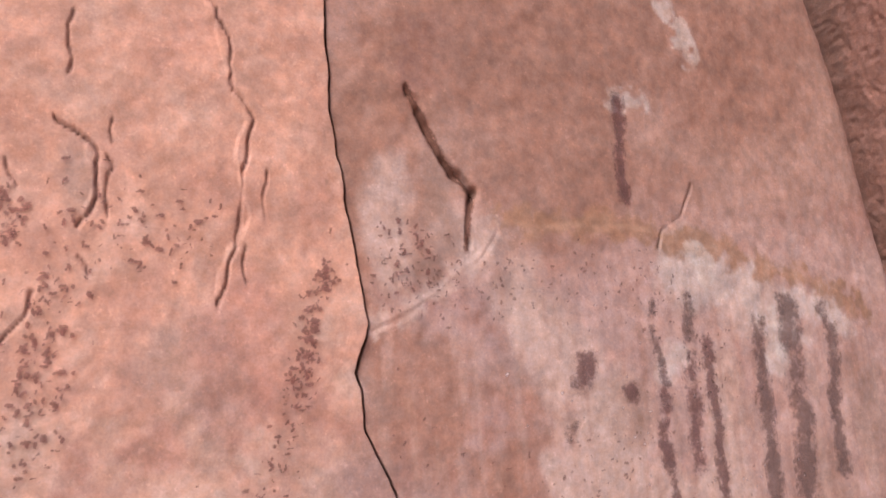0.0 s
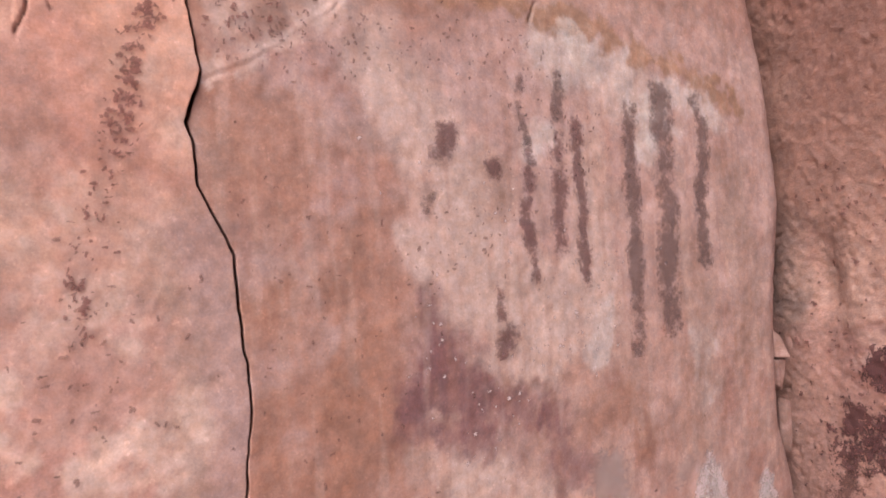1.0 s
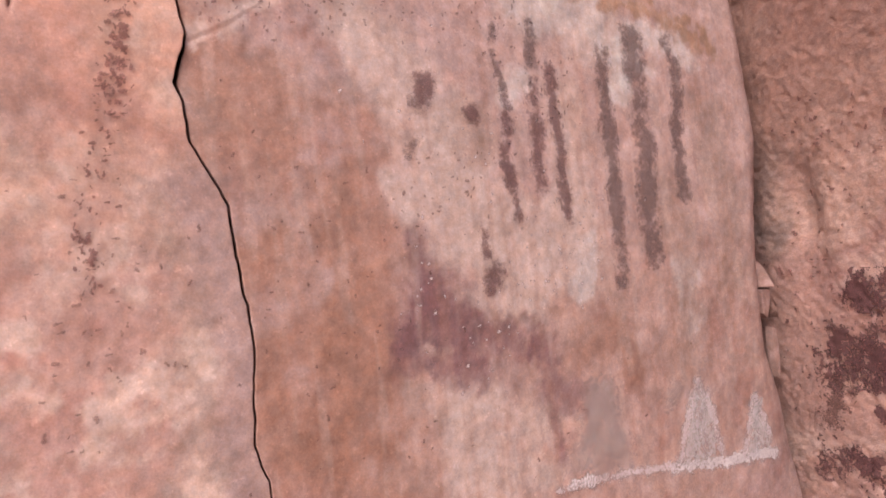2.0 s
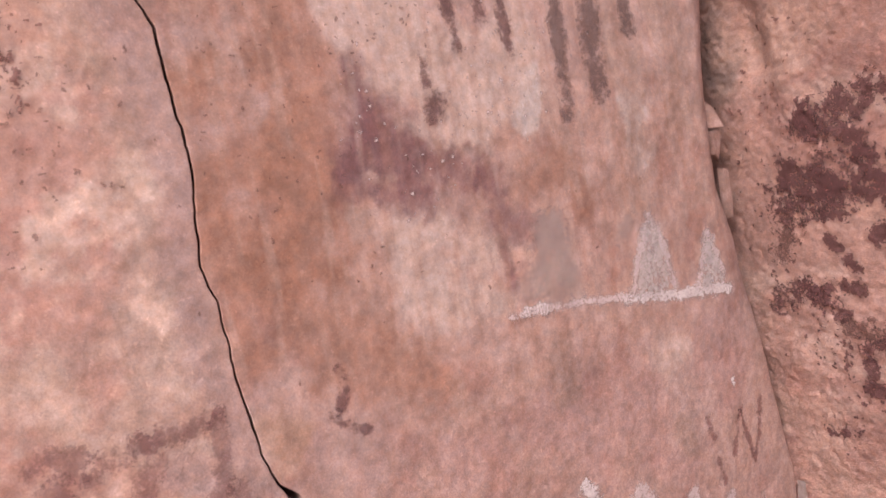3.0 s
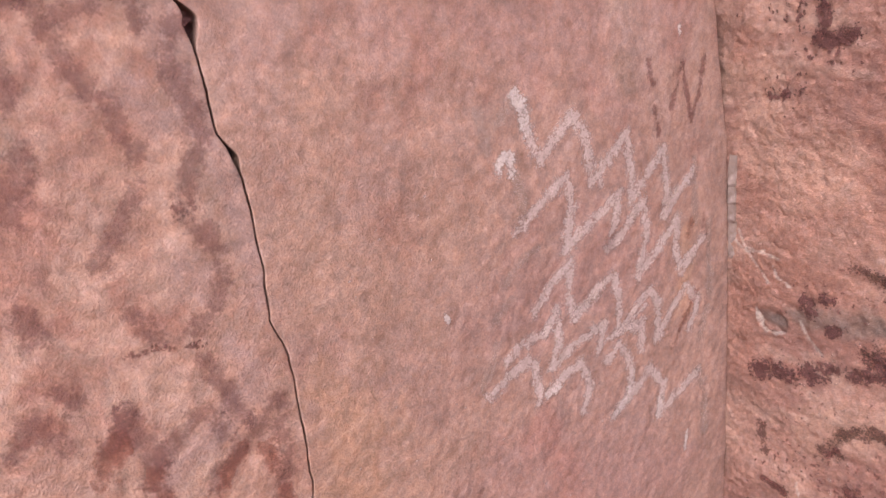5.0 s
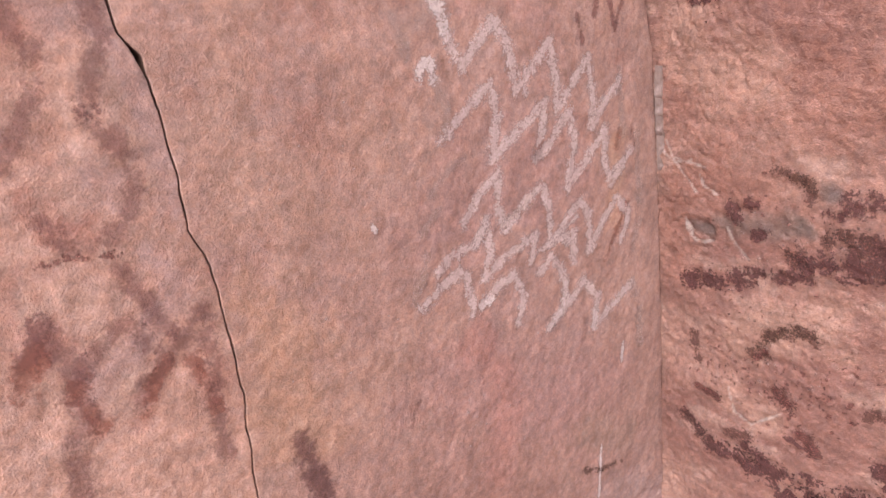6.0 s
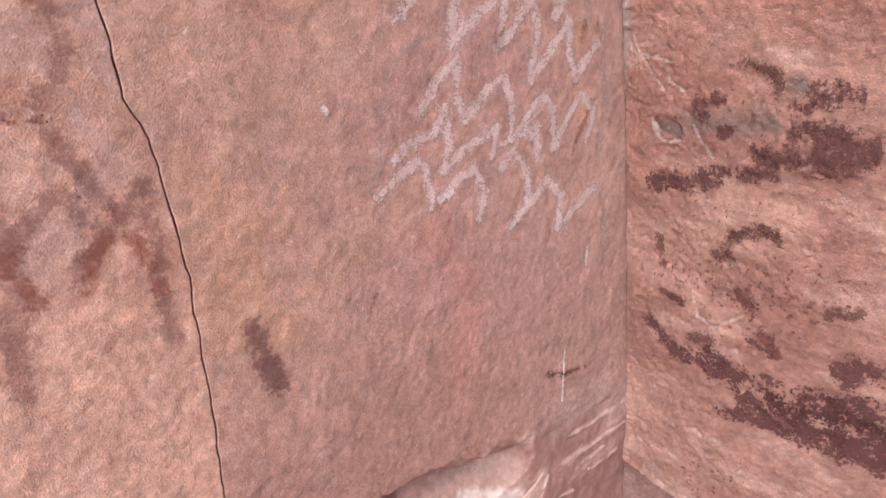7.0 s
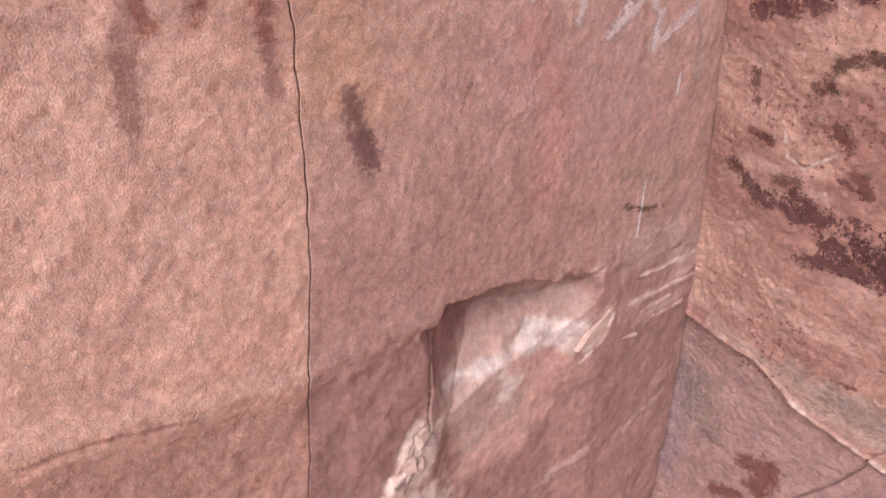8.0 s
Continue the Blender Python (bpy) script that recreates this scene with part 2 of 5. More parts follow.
def side_relief(y, z):
    h = 0.006 * fbm(y, z, 0.30, 3, 21) + 0.0011 * fbm(y, z, 0.07, 3, 22, 1.8) + 0.0009 * fbm(y, z, 0.022, 4, 23, 1.6)
    rough = (0.4 + 0.6 * smooth(-0.2, 0.3, fbm(y, z, 0.25, 2, 24))) * (1 - 0.6 * smooth(2.0, 2.4, z))
    h += rough * (0.0012 * np.abs(fbm(y, z, 0.035, 4, 25, 2.2)) + 0.0012 * fbm(y, z, 0.009, 3, 26, 1.5))
    h -= 0.0018 * smooth(0.2, 0.5, fbm(y, z, 0.014, 3, 29)) - 0.0008 * fbm(y, z, 0.006, 1, 30)
    # thin scaled layers with sharp steps
    step = fbm(y, z, 0.08, 6, 27, 1.7)
    for level in (-0.35, -0.2, -0.08, 0.04, 0.16, 0.3):
        h += 0.0012 * (1 - 0.5 * smooth(1.9, 2.3, z)) * smooth(level, level + 0.012, step)
    path = sorted(SIDE_LEDGE)
    line = np.interp(y, [p[0] for p in path], [p[1] for p in path]) + 0.004 * fbm(y, z, 0.03, 3, 28)
    h -= 0.020 * smooth(0.0, 0.012, line - z) * (0.5 + 0.5 * smooth(0.0, 0.08, 0.9 - y))
    h += 0.006 * np.exp(-((line - z + 0.004) / 0.006) ** 2)
    h -= 0.012 * np.exp(-(path_distance(y, z + 0.006 * fbm(y, z, 0.05, 3, 31), SIDE_SPLIT) / 0.0018) ** 2)
    for path in SIDE_SPLITS:
        h += groove(y, z, path, 0.004, 0.002) + 0.0012 * np.exp(-(path_distance(y, z + 0.003, path) / 0.002) ** 2)
    h -= 0.004 * smooth(0.022, 0.014, path_distance(y, z, POCKET))
    # a deeper pocket in the corner behind the slab's edge
    h -= 0.02 * np.exp(-((y - 0.87) / 0.03) ** 2) * np.exp(-((z - 2.45) / 0.09) ** 2)
    return h


# ---- colours of the stone, some shade painted in ----
def stone(r, g, b, gain=0.62):
    return np.array([gain * k * ((c / 255 + 0.055) / 1.055) ** 2.4 for c, k in ((r, 0.935), (g, 1.13), (b, 1.37))])


def wash(colour, u, v, paint, paths, half, strength=1.0, rag=0.5, seed=60, grain=0.05, stretch=1.0):
    """Blend a tone, stain and painted shade alike, with a ragged outline into the stone's own colour."""
    density = np.zeros(np.shape(u))
    for path in paths:
        near = path_distance(u, v, path if len(path) > 1 else [path[0], path[0]])
        density = np.maximum(density, 1 - near / (2 * half))
    at = np.flatnonzero(density > 0)
    u, v, density = u[at], v[at], density[at]
    warp = 0.5 * grain * fbm(u, v, 1.7 * grain, 3, seed + 9)
    n = fbm(u + warp, v - warp, grain, 5, seed, stretch)
    w = strength * smooth(0.18, 0.85, density + rag * 0.75 * n) * smooth(0.0, 0.25, density)
    out = colour.copy()
    out[at] += (paint - colour[at]) * w[:, None]
    return out


ORANGE, PALE, GREY, PURPLE = stone(175, 118, 96), stone(212, 168, 150), stone(184, 142, 124), stone(134, 88, 84)
TAN, WHITE, AMBER = stone(176, 124, 96), stone(228, 198, 182), stone(202, 147, 120)
ROSE, DUSK = stone(192, 139, 127), stone(170, 116, 96)


def face_colour(x, z):
    left = (x < crack_x(z))[:, None]
    col = np.where(left, stone(212, 156, 134), stone(193, 143, 126))
    n1, n2 = fbm(x, z, 0.30, 4, 51), fbm(x, z, 0.11, 4, 52)
    mix = smooth(-0.05, 0.5, n1)[:, None]
    col = col + (np.where(left, stone(198, 140, 122), stone(188, 141, 128)) - col) * mix
    col = col + (np.where(left, stone(222, 172, 148), stone(203, 151, 131)) - col) * (smooth(0.0, 0.5, n2) * (0.25 + 0.4 * smooth(1.5, 2.0, z)))[:, None]
    col = np.where(left, col + (stone(221, 155, 129) - col) * (0.7 * smooth(2.45, 2.75, z))[:, None], col)
    col = np.where(left, col + (stone(206, 150, 128) - col) * (0.65 * (1 - smooth(1.85, 2.25, z)))[:, None], col)
    n3 = fbm(x, z, 0.045, 5, 54) * (0.35 + 0.65 * smooth(1.5, 2.0, z))
    col = col + (np.where(left, stone(224, 176, 154), stone(200, 152, 136)) - col) * (smooth(0.05, 0.40, n3) * 0.7)[:, None]
    col = col + (np.where(left, stone(190, 128, 110), stone(176, 120, 104)) - col) * (smooth(0.06, 0.45, -n3) * 0.65)[:, None]
    high = smooth(2.55, 2.80, z)
    col = np.where(left, col + (stone(219, 153, 126) - col) * (0.55 * high)[:, None], col + (stone(186, 132, 109) - col) * (0.55 * smooth(2.76, 2.92, z - 0.15 * (x - 0.6)))[:, None])
    streak = fbm(x, z * 0.12, 0.014, 3, 53)
    main = (1 - left[:, 0].astype(float))
    foot = 1 - smooth(0.95, 1.35, z)
    # --- left slab
    side = np.where(left, 1.0, 0.0)
    keep = col.copy()
    band = smooth(1.30, 1.55, z) * (1 - smooth(2.05, 2.35, z))
    col = col + (stone(186, 138, 120) - col) * (band * (0.25 + 0.40 * smooth(-0.25, 0.35, fbm(x, z, 0.16, 4, 55))))[:, None]
    col = col + (stone(178, 116, 98) - col) * (band * 0.55 * smooth(0.12, 0.45, fbm(x, z, 0.07, 5, 56)))[:, None]
    for path, half in LEFT_GREYS:
        col = wash(col, x, z, GREY, [path], half, 0.6, 0.7, 61)
    for path, half in LEFT_REDS:
        col = wash(col, x, z, stone(188, 122, 106), [path], half, 0.40, 0.8, 62)
    # red and pale mottling of the painted part, at two sizes
    painted = smooth(1.35, 1.6, z) * (1 - smooth(2.10, 2.25, z)) * (1 - 0.6 * smooth(-0.05, 0.0, x - crack_x(z) + 0.04))
    col = col + (stone(160, 98, 88) - col) * (painted * 0.25 * smooth(0.05, 0.45, fbm(x, z, 0.018, 5, 57) + 0.5 * fbm(x, z, 0.16, 3, 58)))[:, None]
    col = col + (stone(222, 168, 146) - col) * (painted * 0.50 * smooth(0.05, 0.40, fbm(x, z, 0.024, 5, 59)))[:, None]
    clouds = smooth(2.10, 2.22, z) * (1 - smooth(2.45, 2.65, z))
    col = col + (stone(226, 176, 154) - col) * (clouds * 0.85 * smooth(0.02, 0.30, fbm(x, z, 0.055, 5, 47)))[:, None]
    col = col + (stone(186, 136, 118) - col) * (clouds * 0.45 * smooth(0.05, 0.35, -fbm(x, z, 0.055, 5, 47)))[:, None]
    for path, half in LEFT_PLAINS:
        col = wash(col, x, z, stone(188, 142, 128), [path], half, 0.85, 0.6, 48, 0.03)
    # undercut's shade painted into the colour below the left lip; a paler band above
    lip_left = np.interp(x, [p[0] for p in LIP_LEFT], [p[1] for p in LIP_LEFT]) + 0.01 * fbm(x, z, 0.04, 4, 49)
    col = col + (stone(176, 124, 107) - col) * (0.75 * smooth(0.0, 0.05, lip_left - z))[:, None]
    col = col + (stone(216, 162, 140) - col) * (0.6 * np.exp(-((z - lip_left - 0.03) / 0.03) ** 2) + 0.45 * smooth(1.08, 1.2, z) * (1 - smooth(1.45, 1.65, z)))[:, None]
    # dark shade of the splits, painted as a brown line along each
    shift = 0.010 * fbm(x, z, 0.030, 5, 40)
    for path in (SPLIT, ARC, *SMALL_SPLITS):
        split_shade = np.exp(-(path_distance(x + shift, z + 0.5 * shift, path) / 0.0018) ** 2)
        col = col + (stone(140, 88, 74) - col) * (0.78 * split_shade * smooth(-0.5, 0.2, fbm(x, z, 0.05, 3, 39)))[:, None]
    # thin darker line along the left lip
    col = wash(col, x, z, stone(150, 98, 86), [LIP_LEFT[:4]], 0.003, 0.6, 1.8, 46, 0.02)
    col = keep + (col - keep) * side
    # --- main slab
    keep = col.copy()
    col = col + (stone(210, 163, 149) - col) * (0.45 * smooth(0.36, 0.50, x + 0.1 * n1) * smooth(2.38, 2.50, z) * (1 - smooth(2.76, 2.86, z)))[:, None]
    beside = (1 - smooth(0.05, 0.42, x - crack_x(z) + 0.10 * n1)) * (1 - smooth(1.9, 2.1, z)) * smooth(-0.45, 0.25, n2)
    col = col + (stone(199, 148, 125) - col) * (0.55 * beside * smooth(1.15, 1.45, z))[:, None]
    col = col + (stone(172, 121, 106) - col) * (0.6 * (1 - smooth(1.05, 1.4, z)) * (1 - 0.6 * smooth(0.6, 1.0, x)))[:, None]
    for path, half in ORANGES:
        col = wash(col, x, z, ORANGE if path[0][1] > 2.2 else AMBER, [path], half, 0.70, 1.1, 63)
    for path, half in PALES:
        col = wash(col, x, z, PALE, [path], half, 0.8, 0.8, 64, 0.06)
    for path, half in CHALKS:
        col = wash(col, x, z, stone(220, 184, 169), [path], half, 0.85, 1.3, 75, 0.03)
    for path, half in ROSES:
        col = wash(col, x, z, ROSE, [path], half, 0.45, 0.8, 65)
    for path, half in PURPLES:
        col = wash(col, x, z, PURPLE, [path], 1.6 * half, 0.45, 1.1, 66, 0.035)
        col = wash(col, x, z, PURPLE, [path], half, 0.50, 1.6, 65, 0.016)
    # brown stains, and overhead shade painted high on the slab
    for path, half in BROWNS_AND_SHADE:
        col = wash(col, x, z, DUSK, [path], half, 0.8, 0.5, 67)
    for path, half in GREYS:
        col = wash(col, x, z, stone(174, 131, 114), [path], half, 0.7, 0.7, 68, 0.05)
    col = wash(col, x, z, TAN, [TAN_LINE], 0.015, 0.85, 1.4, 69, 0.02)
    col = wash(col, x, z, PALE, [JOINT], 0.0105, 0.75, 1.6, 70, 0.012)
    col = wash(col, x, z, WHITE, SALTS, 0.013, 0.5, 1.9, 71, 0.02)
    # browner stone below the lip, with the recess's shade painted in
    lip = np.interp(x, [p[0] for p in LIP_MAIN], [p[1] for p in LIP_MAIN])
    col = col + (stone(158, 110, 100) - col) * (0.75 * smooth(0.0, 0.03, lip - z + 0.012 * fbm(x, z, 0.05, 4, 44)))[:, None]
    col = wash(col, x, z, stone(198, 134, 118), [RED_RUN], 0.035, 0.5, 0.8, 78, 0.06)
    for path in FOOT_STREAKS:
        col = wash(col, x, z, stone(202, 158, 144), [path], 0.010, 0.6, 1.2, 76, 0.03)
    col = wash(col, x, z, stone(188, 146, 131), HOLLOW_FLOOR, 0.062, 0.85, 0.6, 72, 0.06)
    # grey stone in the hollow, and shade painted under its roof
    col = wash(col, x, z, stone(182, 142, 128), HOLLOW_GREYS_AND_SHADE, 0.034, 0.85, 0.6, 77, 0.05)
    col = wash(col, x, z, stone(214, 156, 138), HOLLOW_PINKS, 0.035, 0.7, 0.8, 71, 0.04)
    col = wash(col, x, z, stone(232, 202, 188), HOLLOW_WHITES, 0.017, 0.62, 1.0, 73, 0.04)
    # the hollow's west facet, its shade painted on in brown
    col = wash(col, x, z, stone(150, 104, 92), [[(0.50, 0.96), (0.56, 0.93), (0.52, 0.86)]], 0.024, 0.9, 0.6, 79, 0.03)
    col = wash(col, x, z, PALE, [SLIVER], 0.014, 0.9, 0.8, 74, 0.02)
    col = wash(col, x, z, stone(220, 182, 164), [RUBBLE, RUBBLE_LOW], 0.026, 0.9, 1.0, 74, 0.02)
    col = wash(col, x, z, stone(192, 150, 138), [[(0.96, 0.90), (1.06, 0.86), (1.15, 0.815)]], 0.045, 0.75, 0.7, 45, 0.05)
    col = wash(col, x, z, stone(214, 172, 156), FOOT_RIDGES, 0.0045, 0.8, 1.5, 50, 0.02)
    streaky = (smooth(0.05, 0.5, streak) * 0.24 * smooth(1.9, 2.3, z) * (1 - 0.8 * smooth(2.68, 2.85, z)) + smooth(0.1, 0.6, streak) * 0.16 * foot)[:, None]
    col = col + (PALE - col) * streaky
    col = col + (DUSK - col) * (smooth(0.1, 0.5, -streak) * 0.30 * smooth(1.75, 2.2, z) * (1 - 0.7 * smooth(2.68, 2.85, z)))[:, None]
    col = keep + (col - keep) * (1 - side)
    return np.clip(col, 0, 1)


LEFT_GREYS = (
    ([(0.182, 2.573), (0.186, 2.502), (0.188, 2.42), (0.18, 2.283)], 0.040),
    ([(0.021, 2.7), (0.042, 2.628)], 0.035),
    ([(0.17, 2.318), (0.181, 2.192)], 0.045),
    ([(0.237, 2.101), (0.241, 2.034), (0.257, 1.924), (0.279, 1.789)], 0.030),
    ([(0.167, 1.673), (0.177, 1.609), (0.176, 1.568)], 0.030),
    ([(-0.067, 2.875), (-0.067, 2.848)], 0.018),
)
LEFT_PLAINS = (
    ([(0.186, 2.568), (0.205, 2.522), (0.213, 2.472), (0.216, 2.40), (0.205, 2.33), (0.200, 2.25)], 0.022),
    ([(0.205, 2.22), (0.225, 2.14), (0.235, 2.07), (0.262, 1.93), (0.285, 1.83), (0.285, 1.75)], 0.022),
    ([(0.165, 2.12), (0.180, 2.09)], 0.022),
    ([(0.195, 1.99), (0.215, 1.95)], 0.016),
    ([(0.205, 1.80), (0.225, 1.77)], 0.016),
    ([(0.245, 1.70), (0.265, 1.65), (0.185, 1.60), (0.15, 1.575)], 0.016),
)
LEFT_REDS = (
    ([(0.018, 2.51), (0.043, 2.447)], 0.03),
    ([(-0.048, 2.538), (-0.033, 2.456)], 0.04),
    ([(0.076, 2.731), (0.074, 2.657)], 0.035),
    ([(0.112, 1.638), (0.131, 1.629)], 0.025),
    ([(0.263, 1.556), (0.265, 1.509)], 0.012),
    ([(0.144, 1.576), (0.148, 1.532)], 0.012),
    ([(0.19, 1.517), (0.206, 1.539)], 0.010),
    ([(0.027, 1.895), (0.021, 1.806), (0.072, 1.904)], 0.035),
)
ORANGES = (
    ([(0.249, 3.013), (0.225, 2.822)], 0.05),
    ([(0.223, 2.681), (0.263, 2.628), (0.298, 2.545)], 0.06),
    ([(0.275, 2.464), (0.316, 2.376)], 0.06),
    ([(0.265, 2.378), (0.301, 2.299)], 0.05),
    ([(0.235, 2.336), (0.252, 2.206)], 0.035),
    ([(0.252, 2.121), (0.269, 2.091)], 0.022),
    ([(0.367, 1.571), (0.37, 1.405)], 0.05),
    ([(0.29, 2.25), (0.36, 2.19), (0.43, 2.14)], 0.05),
    ([(0.38, 2.60), (0.35, 2.45), (0.36, 2.33)], 0.05),
    ([(1.025, 1.617), (1.02, 1.479)], 0.022),
)
PALES = (
    ([(0.624, 2.777), (0.695, 2.748), (0.761, 2.708)], 0.035),
    ([(0.404, 2.717), (0.432, 2.64), (0.502, 2.596), (0.533, 2.486), (0.652, 2.462)], 0.045),
    ([(0.476, 2.553), (0.58, 2.456)], 0.06),
    ([(0.400, 2.565), (0.413, 2.539), (0.426, 2.513)], 0.010),
    ([(0.489, 2.410), (0.569, 2.400), (0.664, 2.427)], 0.022),
    ([(0.426, 2.300), (0.508, 2.285), (0.565, 2.237)], 0.030),
    ([(0.455, 2.224), (0.53, 2.191), (0.579, 2.18)], 0.022),
    ([(0.675, 2.628), (0.667, 2.419)], 0.035),
    ([(0.465, 2.274), (0.517, 2.207)], 0.045),
    ([(0.235, 2.884), (0.224, 2.81), (0.234, 2.774)], 0.02),
    ([(0.323, 2.805), (0.395, 2.799), (0.367, 2.735)], 0.03),
    ([(0.869, 2.007), (0.894, 1.93)], 0.04),
)
CHALKS = (
    ([(0.615, 2.776), (0.677, 2.761), (0.763, 2.723), (0.896, 2.714)], 0.030),
    ([(0.772, 2.709), (0.767, 2.657)], 0.016),
    ([(0.579, 2.654), (0.597, 2.668)], 0.014),
    ([(0.688, 2.445), (0.666, 2.406)], 0.016),
    ([(0.863, 2.403), (0.86, 2.33)], 0.020),
)
ROSES = (
    ([(0.66, 2.003), (0.897, 1.926), (0.964, 1.99)], 0.07),
    ([(0.602, 1.358), (0.838, 1.216), (0.992, 1.16)], 0.07),
    ([(0.653, 1.626), (0.883, 1.591)], 0.08),
    ([(0.43, 2.028), (0.503, 1.989)], 0.05),
)
PURPLES = (
    ([(0.424, 2.490), (0.432, 2.45), (0.437, 2.41)], 0.009),
    ([(0.43, 2.43), (0.415, 2.395), (0.40, 2.375)], 0.010),
    ([(0.435, 2.43), (0.465, 2.40), (0.44, 2.385)], 0.022),
    ([(0.414, 2.401), (0.461, 2.374), (0.514, 2.371), (0.567, 2.349)], 0.022),
    ([(0.40, 2.365), (0.461, 2.334), (0.48, 2.325)], 0.016),
    ([(0.584, 2.339), (0.603, 2.293), (0.626, 2.267)], 0.016),
    ([(0.592, 2.25), (0.60, 2.20)], 0.006),
    ([(0.289, 3.045), (0.28, 3.02)], 0.02),
)
# a brown stain low down, then browns with overhead shade painted in
BROWNS_AND_SHADE = (
    ([(0.646, 2.321), (0.729, 2.336), (0.738, 2.273)], 0.022),
    ([(0.342, 3.038), (0.426, 2.963), (0.459, 2.895)], 0.10),
    ([(0.48, 3.078), (0.772, 3.112)], 0.08),
    ([(0.70, 3.02), (0.86, 3.06)], 0.07),
    ([(0.884, 3.155), (0.891, 3.129)], 0.04),
)
GREYS = (
    ([(0.93, 2.62), (0.96, 2.50), (0.96, 2.38)], 0.036),
    ([(0.287, 2.867), (0.282, 2.81), (0.272, 2.761)], 0.020),
    ([(0.521, 2.634), (0.525, 2.589)], 0.022),
    ([(0.827, 2.509), (0.863, 2.346), (0.836, 2.27)], 0.04),
    ([(0.654, 2.1), (0.656, 2.042)], 0.022),
    ([(0.862, 1.916), (0.879, 1.882)], 0.018),
    ([(0.501, 0.974), (0.557, 0.896), (0.596, 0.96)], 0.016),
    ([(0.515, 0.805), (0.619, 0.696)], 0.018),
    ([(0.923, 1.097), (1.041, 1.002)], 0.03),
)
SALTS = (
    [(0.646, 3.13), (0.665, 3.097), (0.675, 3.066)],
    [(0.543, 2.996), (0.578, 2.992)],
    [(0.761, 2.708), (0.768, 2.665)],
    [(0.643, 2.793), (0.668, 2.767)],
)
FOOT_STREAKS = (
    [(0.944, 0.756), (1.051, 0.758), (1.164, 0.754)],
    [(0.985, 0.711), (1.119, 0.701)],
    [(0.98, 0.377), (1.107, 0.42)],
    [(0.749, 0.368), (0.854, 0.396)],
    [(0.788, 0.899), (0.947, 0.881), (1.166, 0.821)],
)
HOLLOW_FLOOR = [[(0.54, 0.80), (0.66, 0.80), (0.78, 0.78)], [(0.54, 0.72), (0.68, 0.70)], [(0.56, 0.62), (0.64, 0.60)]]
# shade painted under the roof, then grey stone lower down
HOLLOW_GREYS_AND_SHADE = [[(0.56, 0.93), (0.66, 0.89), (0.80, 0.85)], [(0.50, 0.80), (0.53, 0.72)]]
HOLLOW_PINKS = [[(0.673, 0.736), (0.749, 0.705), (0.707, 0.60)], [(0.609, 0.61), (0.66, 0.56), (0.54, 0.58)]]
HOLLOW_WHITES = (
    [(0.52, 0.793), (0.60, 0.775), (0.673, 0.793), (0.79, 0.745)],
    [(0.698, 0.815), (0.82, 0.765)],
    [(0.629, 0.69), (0.650, 0.718), (0.62, 0.75)],
    [(0.876, 0.757), (0.838, 0.72)],
)


def side_colour(y, z):
    col = np.zeros(y.shape + (3,)) + stone(184, 130, 113)
    n1, n2 = fbm(y, z, 0.20, 4, 81, 1.6), fbm(y, z, 0.05, 4, 82, 2.0)
    col = col + (stone(204, 149, 129) - col) * smooth(0.0, 0.45, n1)[:, None]
    col = col + (stone(168, 114, 100) - col) * (smooth(0.05, 0.5, -n1) * 0.8)[:, None]
    col = col + (stone(212, 162, 142) - col) * (smooth(0.1, 0.5, n2) * 0.6)[:, None]
    path = sorted(SIDE_LEDGE)
    line = np.interp(y, [p[0] for p in path], [p[1] for p in path])
    col = col + (stone(172, 128, 118) - col) * (0.8 * smooth(0.0, 0.03, line - z))[:, None]
    col = wash(col, y, z, stone(196, 152, 134), [[(0.836, 0.645), (0.727, 0.605), (0.66, 0.585)]], 0.022, 0.7, 0.8, 83, 0.03)
    col = wash(col, y, z, stone(180, 142, 126), [[(0.63, 0.60), (0.539, 0.585), (0.474, 0.57)]], 0.045, 0.8, 0.5, 80, 0.05)
    col = wash(col, y, z, stone(224, 184, 166), [[(0.641, 0.540), (0.577, 0.512), (0.498, 0.495), (0.440, 0.482)]], 0.008, 0.8, 0.7, 83, 0.02)
    col = wash(col, y, z, stone(158, 122, 118), [[(0.915, 0.45), (0.915, 0.30), (0.915, 0.12)]], 0.035, 0.8, 0.6, 89, 0.05)
    for path, half in SIDE_GREYS:
        col = wash(col, y, z, stone(150, 118, 106), [path], half, 0.75, 0.6, 84, 0.03)
    # shade of unmodelled rock overhead, painted into the wall's upper part
    col = col + (stone(160, 110, 93) - col) * (0.8 * smooth(2.35, 2.65, z + 0.1 * n1))[:, None]
    for path, half in SLATES:
        col = wash(col, y, z, stone(138, 108, 98), [path], half, 0.85, 0.5, 88, 0.03)
    for path, half in SIDE_REDS:
        col = wash(col, y, z, stone(178, 118, 100), [path], half, 0.55, 0.9, 87, 0.06)
    for path, half in SIDE_LIGHTS:
        col = wash(col, y, z, stone(208, 154, 132), [path], half, 0.7, 0.8, 85, 0.05)
    col = wash(col, y, z, WHITE, SIDE_SPLITS, 0.0018, 0.55, 1.0, 86, 0.01)
    return np.clip(col, 0, 1)


SLATES = (
    ([(0.828, 1.441), (0.794, 1.443)], 0.011),
    ([(0.592, 1.555), (0.584, 1.549)], 0.011),
    ([(0.632, 1.488), (0.625, 1.483)], 0.009),
)
